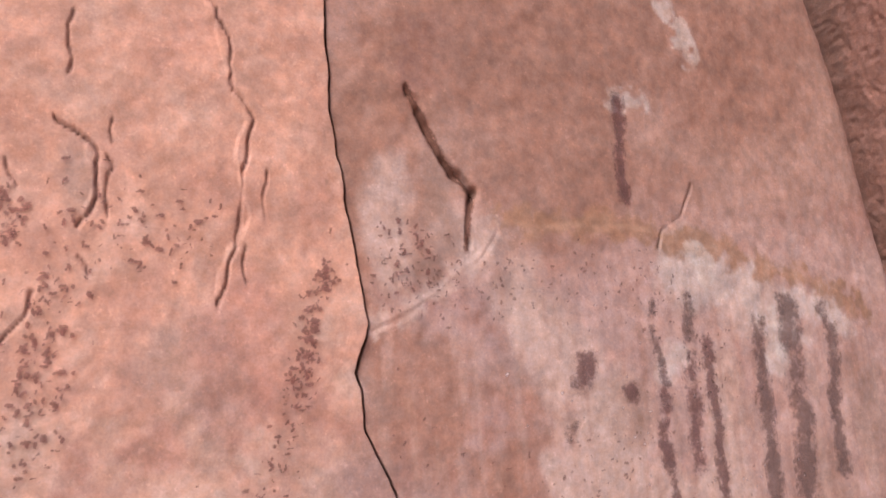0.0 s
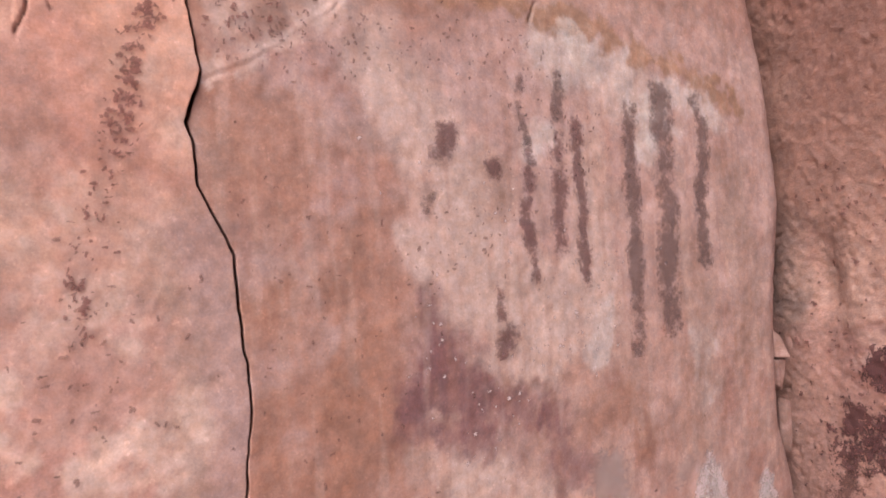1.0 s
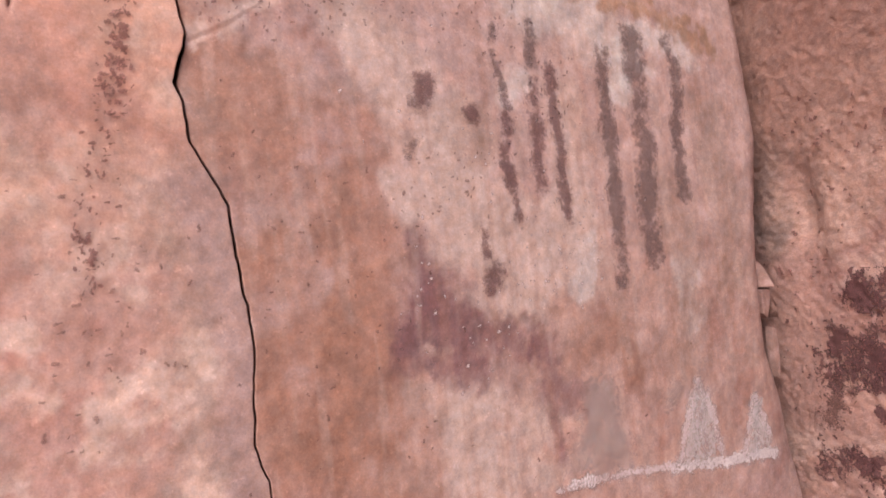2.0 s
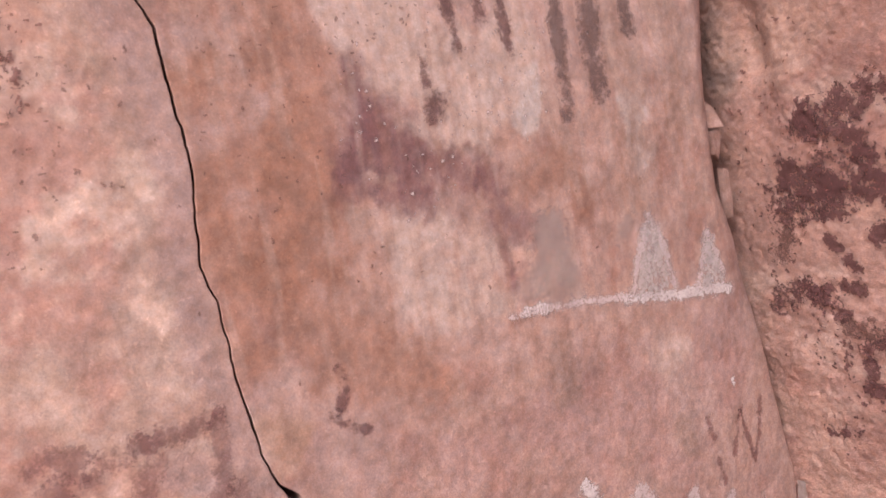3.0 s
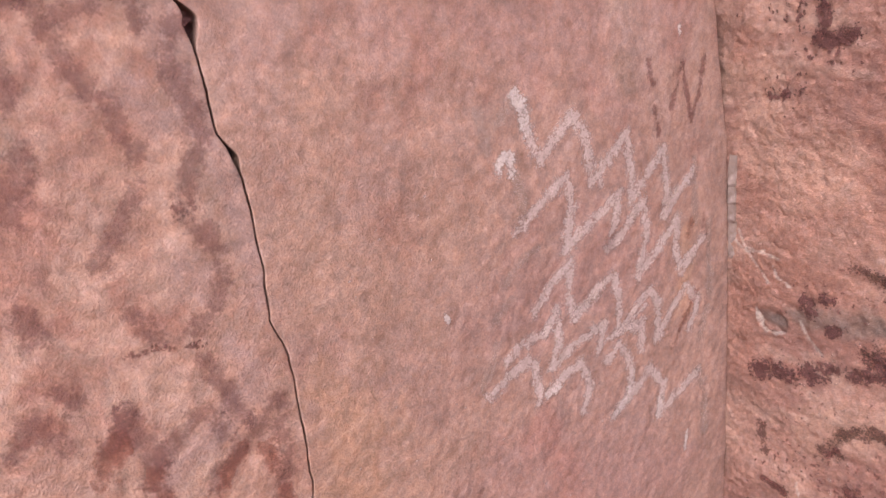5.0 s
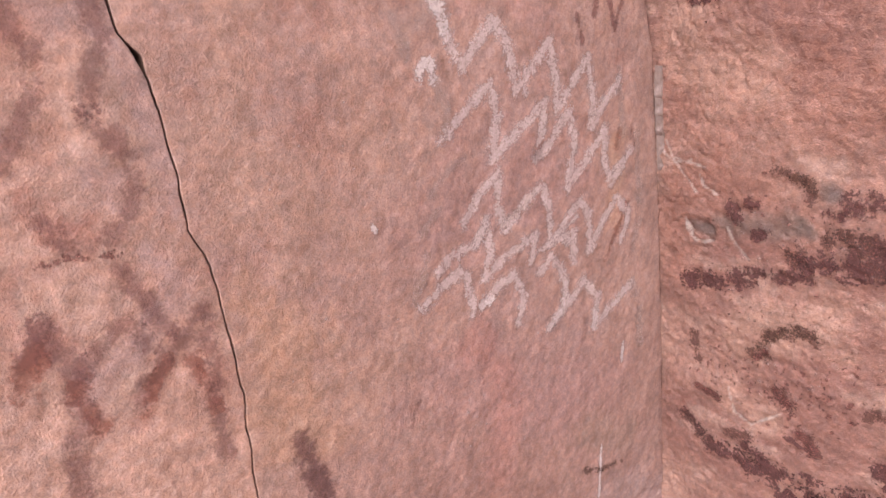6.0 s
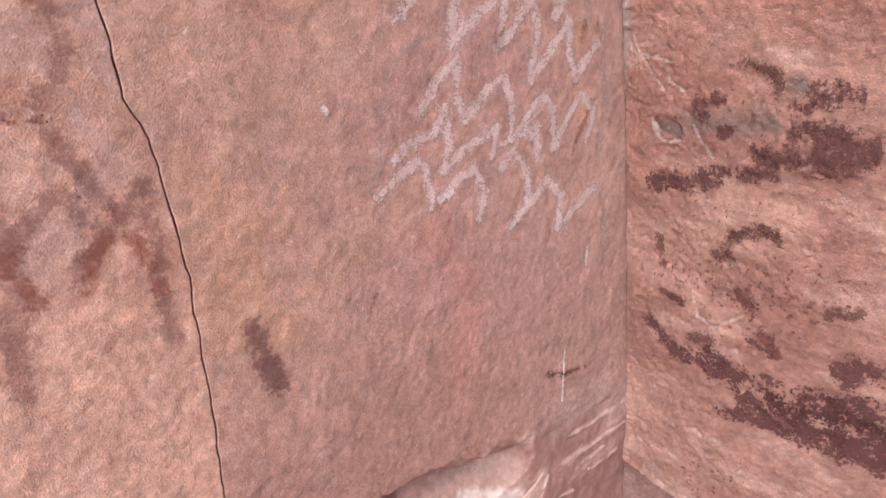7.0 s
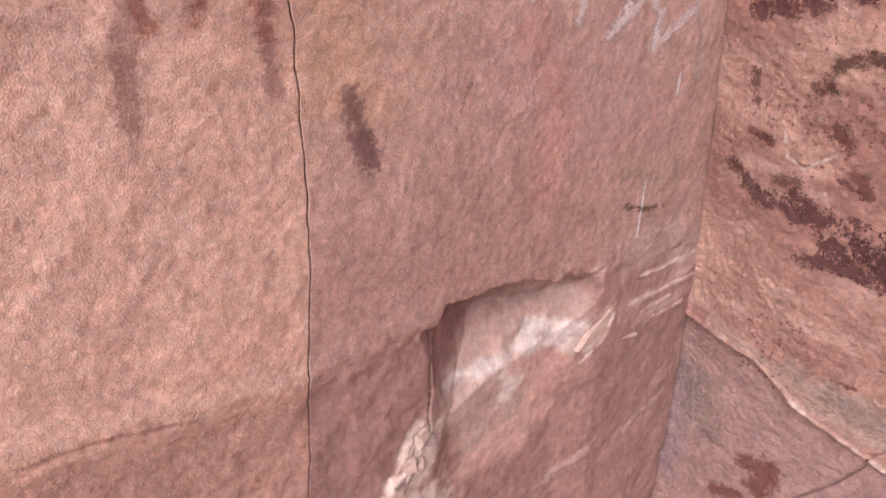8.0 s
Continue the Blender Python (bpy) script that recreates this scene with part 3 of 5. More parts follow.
SIDE_GREYS = (
    ([(0.756, 1.468), (0.685, 1.477), (0.635, 1.493)], 0.022),
    ([(0.922, 2.537), (0.94, 2.421)], 0.035),
    ([(0.826, 1.441), (0.803, 1.438)], 0.014),
    ([(0.591, 1.552), (0.586, 1.544)], 0.012),
    ([(0.63, 1.489), (0.621, 1.481)], 0.013),
    ([(0.869, 0.446), (0.836, 0.325)], 0.04),
    ([(0.561, 0.615), (0.496, 0.596)], 0.03),
)
SIDE_REDS = (
    ([(0.844, 1.69), (0.673, 1.687), (0.553, 1.713)], 0.075),
    ([(0.871, 1.475), (0.865, 1.342)], 0.04),
    ([(0.896, 2.012), (0.876, 1.895)], 0.04),
    ([(0.889, 3.142), (0.924, 2.935)], 0.08),
    ([(0.842, 1.513), (0.706, 1.528)], 0.04),
)
SIDE_LIGHTS = (
    ([(0.865, 1.821), (0.803, 1.736), (0.72, 1.715)], 0.05),
    ([(0.718, 1.275), (0.583, 1.328)], 0.05),
    ([(0.746, 1.112), (0.668, 1.092)], 0.035),
    ([(0.651, 0.927), (0.638, 0.952)], 0.02),
    ([(0.863, 2.466), (0.786, 2.505)], 0.06),
)


# ---- materials ----
def nodes_of(name):
    mat = bpy.data.materials.new(name)
    mat.use_nodes = True
    return mat, mat.node_tree.nodes, mat.node_tree.links


def noise_node(nodes, links, coords, scale, detail, rough=0.55):
    n = nodes.new("ShaderNodeTexNoise")
    n.inputs["Scale"].default_value, n.inputs["Detail"].default_value, n.inputs["Roughness"].default_value = scale, detail, rough
    links.new(coords, n.inputs["Vector"])
    return n


def ramp(nodes, links, source, low, high, a=0.0, b=1.0):
    m = nodes.new("ShaderNodeMapRange")
    m.interpolation_type = "SMOOTHSTEP"
    for key, value in (("From Min", low), ("From Max", high), ("To Min", a), ("To Max", b)):
        m.inputs[key].default_value = value
    links.new(source, m.inputs["Value"])
    return m.outputs["Result"]


def maths(nodes, links, operation, a, b):
    m = nodes.new("ShaderNodeMath")
    m.operation = operation
    for socket, value in zip(m.inputs, (a, b)):
        if isinstance(value, (int, float)):
            socket.default_value = value
        else:
            links.new(value, socket)
    return m.outputs[0]


def grain_bump(nodes, links, coords, shader, strength, fine, squash, worn=False):
    mapping = nodes.new("ShaderNodeMapping")
    mapping.inputs["Scale"].default_value = squash
    links.new(coords, mapping.inputs["Vector"])
    a = noise_node(nodes, links, mapping.outputs["Vector"], fine, 3, 0.6)
    b = noise_node(nodes, links, mapping.outputs["Vector"], fine * 0.28, 4, 0.6)
    height = maths(nodes, links, "ADD", maths(nodes, links, "MULTIPLY", a.outputs["Fac"], 0.9), maths(nodes, links, "MULTIPLY", b.outputs["Fac"], 0.5))
    bump = nodes.new("ShaderNodeBump")
    bump.inputs["Strength"].default_value, bump.inputs["Distance"].default_value = strength, 0.0032
    if worn:
        share = nodes.new("ShaderNodeAttribute")
        share.attribute_name = "grain_relief"
        links.new(maths(nodes, links, "MULTIPLY", share.outputs["Fac"], strength), bump.inputs["Strength"])
    links.new(height, bump.inputs["Height"])
    links.new(bump.outputs["Normal"], shader.inputs["Normal"])
    return a, b


def sandstone(name, fine, strength, squash=(1, 1, 1), plain=None):
    """Fine-grained sandstone; its colour comes from the mineral stains and painted shade stored on the mesh, broken up
    by grain and speckles.
    """
    mat, nodes, links = nodes_of(name)
    shader = nodes["Principled BSDF"]
    coords = nodes.new("ShaderNodeTexCoord").outputs["Object"]
    if plain is None:
        source = nodes.new("ShaderNodeVertexColor")
        source.layer_name = "mineral"
        colour = source.outputs["Color"]
    else:
        source = nodes.new("ShaderNodeRGB")
        source.outputs[0].default_value = (*plain, 1)
        colour = source.outputs[0]
    a, b = grain_bump(nodes, links, coords, shader, strength, fine, squash, plain is None)
    share = nodes.new("ShaderNodeAttribute")
    share.attribute_name = "grain_relief"
    amount = maths(nodes, links, "ADD", maths(nodes, links, "MULTIPLY", share.outputs["Fac"], 0.75), 0.35)
    broad, mottle, dark_fleck, pale_fleck = (noise_node(nodes, links, coords, k, d, 0.65) for k, d in ((22, 5), (64, 4), (150, 2), (131, 2)))
    for n, low, high, dark, light in ((a, 0.3, 0.7, -0.13, 0.15), (b, 0.3, 0.7, -0.08, 0.08), (broad, 0.3, 0.7, -0.15, 0.13), (mottle, 0.3, 0.7, -0.13, 0.13),
                                      (dark_fleck, 0.64, 0.74, 0.0, -0.07), (pale_fleck, 0.62, 0.71, 0.0, 0.18)):
        scale = nodes.new("ShaderNodeVectorMath")
        scale.operation = "SCALE"
        links.new(colour, scale.inputs[0])
        swing = ramp(nodes, links, n.outputs["Fac"], low, high, dark, light)
        if n is a or n is b:
            swing = maths(nodes, links, "MULTIPLY", swing, amount)
        links.new(maths(nodes, links, "ADD", swing, 1.0), scale.inputs["Scale"])
        colour = scale.outputs[0]
    tint = nodes.new("ShaderNodeMix")
    tint.data_type = "RGBA"
    tint.inputs["A"].default_value, tint.inputs["B"].default_value = (1.04, 0.985, 0.93, 1), (0.975, 1.01, 1.035, 1)
    links.new(ramp(nodes, links, noise_node(nodes, links, coords, 75, 6, 0.72).outputs["Fac"], 0.36, 0.64), tint.inputs["Factor"])
    hue = nodes.new("ShaderNodeVectorMath")
    hue.operation = "MULTIPLY"
    links.new(colour, hue.inputs[0])
    links.new(tint.outputs["Result"], hue.inputs[1])
    links.new(hue.outputs[0], shader.inputs["Base Color"])
    shader.inputs["Roughness"].default_value = 0.9
    shader.inputs["Specular IOR Level"].default_value = 0.2
    return mat


def pigment(name, colour, rag=0.9, grain=160.0, opacity=0.9, soft=0.12):
    """A worn film on the stone: the film's density is stored on the mesh, and the grain of the stone breaks it up."""
    mat, nodes, links = nodes_of(name)
    shader = nodes["Principled BSDF"]
    coords = nodes.new("ShaderNodeTexCoord").outputs["Object"]
    density = nodes.new("ShaderNodeAttribute")
    density.attribute_name = "film_cover"
    n1, n2 = noise_node(nodes, links, coords, grain, 4, 0.65), noise_node(nodes, links, coords, grain * 0.22, 4, 0.6)
    rough = maths(nodes, links, "ADD", maths(nodes, links, "MULTIPLY", n1.outputs["Fac"], 0.5), maths(nodes, links, "MULTIPLY", n2.outputs["Fac"], 0.5))
    worn = maths(nodes, links, "ADD", density.outputs["Fac"], maths(nodes, links, "MULTIPLY", maths(nodes, links, "SUBTRACT", rough, 0.5), rag * 4.2))
    links.new(ramp(nodes, links, worn, 0.5 - soft, 0.5 + soft, 0.0, opacity), shader.inputs["Alpha"])
    grain_bump(nodes, links, coords, shader, 0.5, 420.0, (1, 1, 1))
    tone = nodes.new("ShaderNodeVectorMath")
    tone.operation = "SCALE"
    tone.inputs[0].default_value = tuple(colour)
    links.new(ramp(nodes, links, n1.outputs["Fac"], 0.3, 0.7, 0.82, 1.18), tone.inputs["Scale"])
    links.new(tone.outputs[0], shader.inputs["Base Color"])
    shader.inputs["Roughness"].default_value = 0.92
    shader.inputs["Specular IOR Level"].default_value = 0.15
    return mat


FACE_STONE = sandstone("pink_sandstone", 400.0, 0.66, (1.0, 1.0, 0.9))
SIDE_STONE = sandstone("rough_sandstone", 380.0, 1.1, (1.0, 0.85, 1.15))
CORE_STONE = sandstone("shaded_sandstone", 300.0, 0.6, plain=stone(176, 122, 104))
CHIP_STONE = sandstone("chip_sandstone", 420.0, 0.6, plain=stone(208, 164, 146))
EDGE_STONE = sandstone("edge_sandstone", 420.0, 0.6, plain=stone(190, 140, 123))
GREY_CHIP = sandstone("grey_chip", 420.0, 0.8, plain=stone(164, 131, 119))
DIRT = sandstone("sandy_dirt", 90.0, 0.6, plain=stone(190, 140, 112))
RED_FILM = pigment("maroon_film", stone(116, 71, 66), 2.5, 150.0, 0.80, 0.16)
STRIPE_RED = pigment("dark_red_stripe_paint", stone(128, 82, 78), 1.5, 130.0, 0.56, 0.55)
STRIPE_GREY = pigment("grey_stripe_paint", stone(134, 100, 92), 1.6, 120.0, 0.56, 0.60)
FIGURE_RED = pigment("faded_red_paint", stone(150, 94, 88), 1.7, 190.0, 0.35, 0.45)
ZIGZAG_WHITE = pigment("chalky_white_paint", stone(240, 198, 184), 1.25, 330.0, 0.70, 0.50)
STRONG_WHITE = pigment("thick_white_paint", stone(244, 208, 194), 1.2, 260.0, 0.80, 0.40)
PEAK_WHITE = pigment("streaky_white_paint", stone(238, 204, 190), 1.0, 150.0, 0.52, 0.60)
FAINT_WHITE = pigment("faint_white_wash", stone(214, 174, 158), 1.2, 160.0, 0.34, 0.55)
BRIGHT_RED = pigment("thin_red_paint", stone(172, 94, 74), 1.8, 180.0, 0.42, 0.5)
RED_THIN = pigment("thin_dark_red_paint", stone(152, 95, 88), 1.5, 180.0, 0.50, 0.5)
PALE_PIT = pigment("pale_pit_stain", stone(160, 108, 94), 0.9, 260.0, 0.55, 0.35)
SPECKLE = pigment("speckled_crust", stone(124, 80, 70), 3.0, 210.0, 0.62, 0.25)
OLIVE = pigment("dark_lichen", stone(118, 80, 66), 2.8, 230.0, 0.62, 0.25)
PIT_DARK = pigment("dark_pit_crust", stone(140, 80, 72), 0.9, 260.0, 0.62, 0.28)
DARK_SCAR = pigment("brown_groove_film", stone(136, 84, 66), 0.6, 200.0, 0.7, 0.3)


# ---- building ----
def mesh_of(name, verts, faces, material, floats=None, colours=None, smooth_shade=True, grain=None):
    me = bpy.data.meshes.new(name)
    verts, faces = np.asarray(verts, np.float32), np.asarray(faces, np.int32)
    me.vertices.add(len(verts))
    me.vertices.foreach_set("co", verts.ravel())
    me.loops.add(faces.size)
    me.loops.foreach_set("vertex_index", faces.ravel())
    me.polygons.add(len(faces))
    me.polygons.foreach_set("loop_start", np.arange(0, faces.size, faces.shape[1], dtype=np.int32))
    me.update(calc_edges=True)
    me.polygons.foreach_set("use_smooth", [smooth_shade] * len(faces))
    if colours is not None:
        layer = me.color_attributes.new("mineral", "FLOAT_COLOR", "POINT")
        layer.data.foreach_set("color", np.c_[colours, np.ones(len(colours))].astype(np.float32).ravel())
    if grain is not None:
        me.attributes.new("grain_relief", "FLOAT", "POINT").data.foreach_set("value", np.asarray(grain, np.float32))
    if floats is not None:
        me.attributes.new("film_cover", "FLOAT", "POINT").data.foreach_set("value", np.asarray(floats, np.float32))
    me.materials.append(material)
    me.validate()
    return me


def grid_faces(rows, cols, flip=False):
    i = (np.arange(rows - 1)[:, None] * cols + np.arange(cols - 1)[None, :]).ravel()
    f = np.stack([i, i + 1, i + cols + 1, i + cols], 1)
    return f[:, ::-1] if flip else f


HEIGHTS = np.concatenate([np.arange(GROUND - 0.05, -0.06, 0.03), np.arange(-0.06, 3.26, 0.0031), np.arange(3.27, TOP, 0.03)])


def finish_slab(name, x, y, z, colours, material, label, flip=False):
    """Close the top of a slab, and link it."""
    rows, cols = x.shape
    x, y, z = np.vstack([x, x[-1:]]), np.vstack([y, y[-1:] + 0.6]), np.vstack([z, z[-1:] + 0.02])
    colours = np.concatenate([colours.reshape(rows, cols, 3), colours.reshape(rows, cols, 3)[-1:]])
    u, v = x.ravel(), z.ravel()
    relief_share = 0.18 + 0.95 * (1 - smooth(1.55, 2.35, v + 0.25 * fbm(u, v, 0.3, 3, 95)))
    relief_share *= 1 - 0.75 * smooth(0.0, 0.03, np.interp(u, [p[0] for p in LIP_MAIN], [p[1] for p in LIP_MAIN]) - v) * (u > LIP_MAIN[0][0])
    me = mesh_of(name, np.stack([x.ravel(), y.ravel(), z.ravel()], 1), grid_faces(rows + 1, cols, flip), material, None, colours.reshape(-1, 3), grain=relief_share)
    return tagged(new(name, me), label, "rock face", kind="structure")


def face_slab(name, low, high, near, far, label):
    """A slab of the face between two upright borders; both borders turn back into the rock."""
    a, b = low(HEIGHTS), high(HEIGHTS)
    s = np.linspace(0, 1, near) if far is None else np.concatenate([np.linspace(0, far, 24)[:-1], np.linspace(far, 1, near)])
    x = a[:, None] + (b - a)[:, None] * s[None, :]
    z = np.repeat(HEIGHTS[:, None], x.shape[1], 1)
    out = relief(x.ravel(), z.ravel()).reshape(x.shape)
    y = face_y(x, z) - out
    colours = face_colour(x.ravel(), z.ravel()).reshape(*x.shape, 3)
    for inset, back in ((0.0010, 0.003), (0.0012, 0.012), (0.0005, 0.05), (0.0, 0.16)):
        x = np.hstack([a[:, None] - inset + 0.001, x, b[:, None] + inset - 0.001])
        y = np.hstack([y[:, :1] * 0 + face_y(a, HEIGHTS)[:, None] - out[:, :1] + back, y, face_y(b, HEIGHTS)[:, None] - out[:, -1:] + back])
        z = np.hstack([z[:, :1], z, z[:, :1]])
        colours = np.concatenate([colours[:, :1], colours, colours[:, -1:]], 1)
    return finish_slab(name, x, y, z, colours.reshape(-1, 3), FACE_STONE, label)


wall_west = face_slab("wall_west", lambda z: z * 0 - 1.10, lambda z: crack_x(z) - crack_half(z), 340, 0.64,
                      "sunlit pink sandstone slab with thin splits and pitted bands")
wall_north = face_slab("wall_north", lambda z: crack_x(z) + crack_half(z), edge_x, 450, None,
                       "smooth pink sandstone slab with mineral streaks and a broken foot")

depths = np.concatenate([np.linspace(1.12, 0.97, 12)[:-1], np.arange(0.97, 0.33, -0.0027), np.linspace(0.32, -0.9, 26)])
sy = np.repeat(depths[None, :], len(HEIGHTS), 0)
sz = np.repeat(HEIGHTS[:, None], len(depths), 1)
sx = side_x(sy, sz) - side_relief(sy.ravel(), sz.ravel()).reshape(sy.shape)
rows, cols = sx.shape
side_paint = side_colour(sy.ravel(), sz.ravel()).reshape(rows, cols, 3)
sx, sy, sz = np.vstack([sx, sx[-1:] + 0.8]), np.vstack([sy, sy[-1:]]), np.vstack([sz, sz[-1:] + 0.02])
side_paint = np.concatenate([side_paint, side_paint[-1:]])
wall_east = tagged(new("wall_east", mesh_of("wall_east", np.stack([sx.ravel(), sy.ravel(), sz.ravel()], 1), grid_faces(rows + 1, cols), SIDE_STONE, None, side_paint.reshape(-1, 3), grain=0.45 + 0.55 * (1 - smooth(1.7, 2.4, sz.ravel())))),
                   "rough bedded red sandstone wall with dark crusts, meeting the slab in a corner", "rock face", kind="structure")


def block(name, low, high, material, label, category, kind=""):
    bm = bmesh.new()
    bmesh.ops.create_cube(bm, size=1.0)
    size, mid = Vector(high) - Vector(low), (Vector(high) + Vector(low)) / 2
    for v in bm.verts:
        v.co = Vector((v.co.x * size.x, v.co.y * size.y, v.co.z * size.z)) + mid
    bmesh.ops.subdivide_edges(bm, edges=bm.edges[:], cuts=23, use_grid_fill=True)
    for v in bm.verts:
        if v.co.y > low[1] + 0.3 and v.co.x > low[0] + 0.3:
            v.co += 0.25 * noise.noise_vector(v.co * 0.6) + 0.08 * noise.noise_vector(v.co * 2.1)
    me = bpy.data.meshes.new(name)
    bm.to_mesh(me)
    bm.free()
    me.materials.append(material)
    return tagged(new(name, me), label, category, kind=kind)


block("wall_core", (-7.0, 1.10, GROUND - 0.2), (1.75, 4.5, TOP + 1.6), CORE_STONE, "solid sandstone of the cliff behind the slabs", "rock face", "structure")
block("wall_core", (1.78, -3.0, GROUND - 0.2), (7.0, 4.5, TOP + 1.9), CORE_STONE, "solid sandstone of the cliff behind the side wall", "rock face", "structure")

# ground: one sheet of sandy dirt that reaches the horizon
steps = np.concatenate([-np.geomspace(3000, 3, 16), np.linspace(-2.5, 2.5, 41), np.geomspace(3, 3000, 16)])
gx, gy = np.meshgrid(steps, steps)
gz = GROUND + 0.03 * fbm(gx.ravel(), gy.ravel(), 1.3, 3, 90).reshape(gx.shape)
ground = tagged(new("ground", mesh_of("ground", np.stack([gx.ravel(), gy.ravel(), gz.ravel()], 1), grid_faces(*gx.shape), DIRT)),
                "bare sandy desert ground at the foot of the cliff", "ground", kind="structure")


# ---- films of paint and crust that follow the stone ----
def film_mesh(name, wall, paths, half, material, cell=0.003, full=1.0):
    """A film on the stone round some lines. Its density falls from 1 on a line to 0 at twice half; full: below 1, a core of that share less is solid."""
    halves = list(half) if isinstance(half, list) else [half] * len(paths)
    reach = max(halves) * 2.0
    us, vs = [p[0] for path in paths for p in path], [p[1] for path in paths for p in path]
    u, v = np.meshgrid(np.arange(min(us) - reach, max(us) + reach + cell, cell), np.arange(min(vs) - reach, max(vs) + reach + cell, cell))
    rows, cols = u.shape
    u, v = u.ravel(), v.ravel()
    dist = np.full(u.shape, 9.0)
    for path, size in zip(paths, halves):
        dist = np.minimum(dist, path_distance(u, v, path) / (2 * size))
    density = np.clip(1 - dist * (1 + 0.25 * fbm(u, v, 0.02, 2, 33)), 0, full) / full
    faces = grid_faces(rows, cols)
    faces = faces[(density[faces] > 0.02).any(1)]
    used = np.unique(faces)
    index = np.zeros(len(u), np.int32)
    index[used] = np.arange(len(used))
    u, v, density = u[used], v[used], density[used]
    if wall == "face":
        co = np.stack([u, face_y(u, v) - relief(u, v) - 0.0018, v], 1)
    else:
        co = np.stack([side_x(u, v) - side_relief(u, v) - 0.0028, u, v], 1)
    return mesh_of(name, co, index[faces], material, density)


def painting(name, label, category, wall, strokes, group=""):
    """One painted or grown mark; strokes: (part's name, lines, half width, material)."""
    first = strokes[0][1][0][0]
    base = (first[0], float(face_y(first[0], first[1])), first[1]) if wall == "face" else (float(side_x(first[0], first[1])), first[0], first[1])
    thing = new(name)
    thing.location = base
    thing.empty_display_size = 0.02
    tagged(thing, label, category, group)
    for part_name, paths, half, material in strokes:
        for path in paths:
            ob = new(part_name, film_mesh(part_name, wall, [path], 0.86 * half, material, full=0.75))
            ob.parent = thing
            ob.matrix_parent_inverse = Matrix.Translation(base).inverted()
    return thing

# dark stripes painted on the slab
painting("striped_painting", "row of dark red and grey upright painted stripes on pale stone", "rock painting", "face", [
    ("stripe", [[(0.57, 2.644), (0.572, 2.608), (0.563, 2.575), (0.57, 2.542), (0.572, 2.504)]], 0.0068, STRIPE_RED),
    ("stripe", [[(0.618, 2.662), (0.617, 2.628), (0.617, 2.594), (0.613, 2.53)]], 0.0075, STRIPE_RED),
    ("stripe", [[(0.624, 2.74), (0.622, 2.692)]], 0.0076, STRIPE_GREY),
    ("stripe", [[(0.649, 2.681), (0.647, 2.635), (0.652, 2.593), (0.65, 2.545), (0.654, 2.495)]], 0.0068, STRIPE_RED),
    ("stripe", [[(0.74, 2.7), (0.739, 2.635), (0.739, 2.57), (0.739, 2.505), (0.736, 2.404)]], 0.0090, STRIPE_GREY),
    ("stripe", [[(0.798, 2.729), (0.8, 2.665), (0.803, 2.59), (0.798, 2.516), (0.797, 2.427)]], 0.0130, STRIPE_GREY),
    ("stripe", [[(0.861, 2.72), (0.876, 2.682), (0.869, 2.605), (0.871, 2.504)]], 0.0086, STRIPE_GREY),
    ("stripe", [[(0.567, 2.733), (0.56, 2.7), (0.571, 2.661)]], 0.0043, STRIPE_GREY),
])
painting("painted_stripe", "single dark red painted stripe high on the slab", "rock painting", "face", [
    ("stripe", [[(0.548, 2.989), (0.542, 2.922), (0.542, 2.866)]], 0.0068, STRIPE_RED)])
painting("painted_spot", "dark red painted blot on the slab", "rock painting", "face", [
    ("blot", [[(0.459, 2.668), (0.451, 2.645)]], 0.0093, STRIPE_RED)], "painted spots")
painting("painted_spot", "small round dark painted dot", "rock painting", "face", [
    ("blot", [[(0.519, 2.629), (0.519, 2.626)]], 0.0075, STRIPE_RED)], "painted spots")
painting("painted_spot", "faint small dark painted dot", "rock painting", "face", [
    ("blot", [[(0.435, 2.599), (0.43, 2.59)]], 0.0064, STRIPE_GREY)], "painted spots")
painting("painted_spot", "dark red painted dash beside a purple stain", "rock painting", "face", [
    ("blot", [[(0.52, 2.486), (0.52, 2.465)]], 0.0055, STRIPE_RED)], "painted spots")
painting("painted_spot", "dark red painted blot above a purple stain", "rock painting", "face", [
    ("blot", [[(0.53, 2.442), (0.523, 2.428)]], 0.0089, STRIPE_RED)], "painted spots")

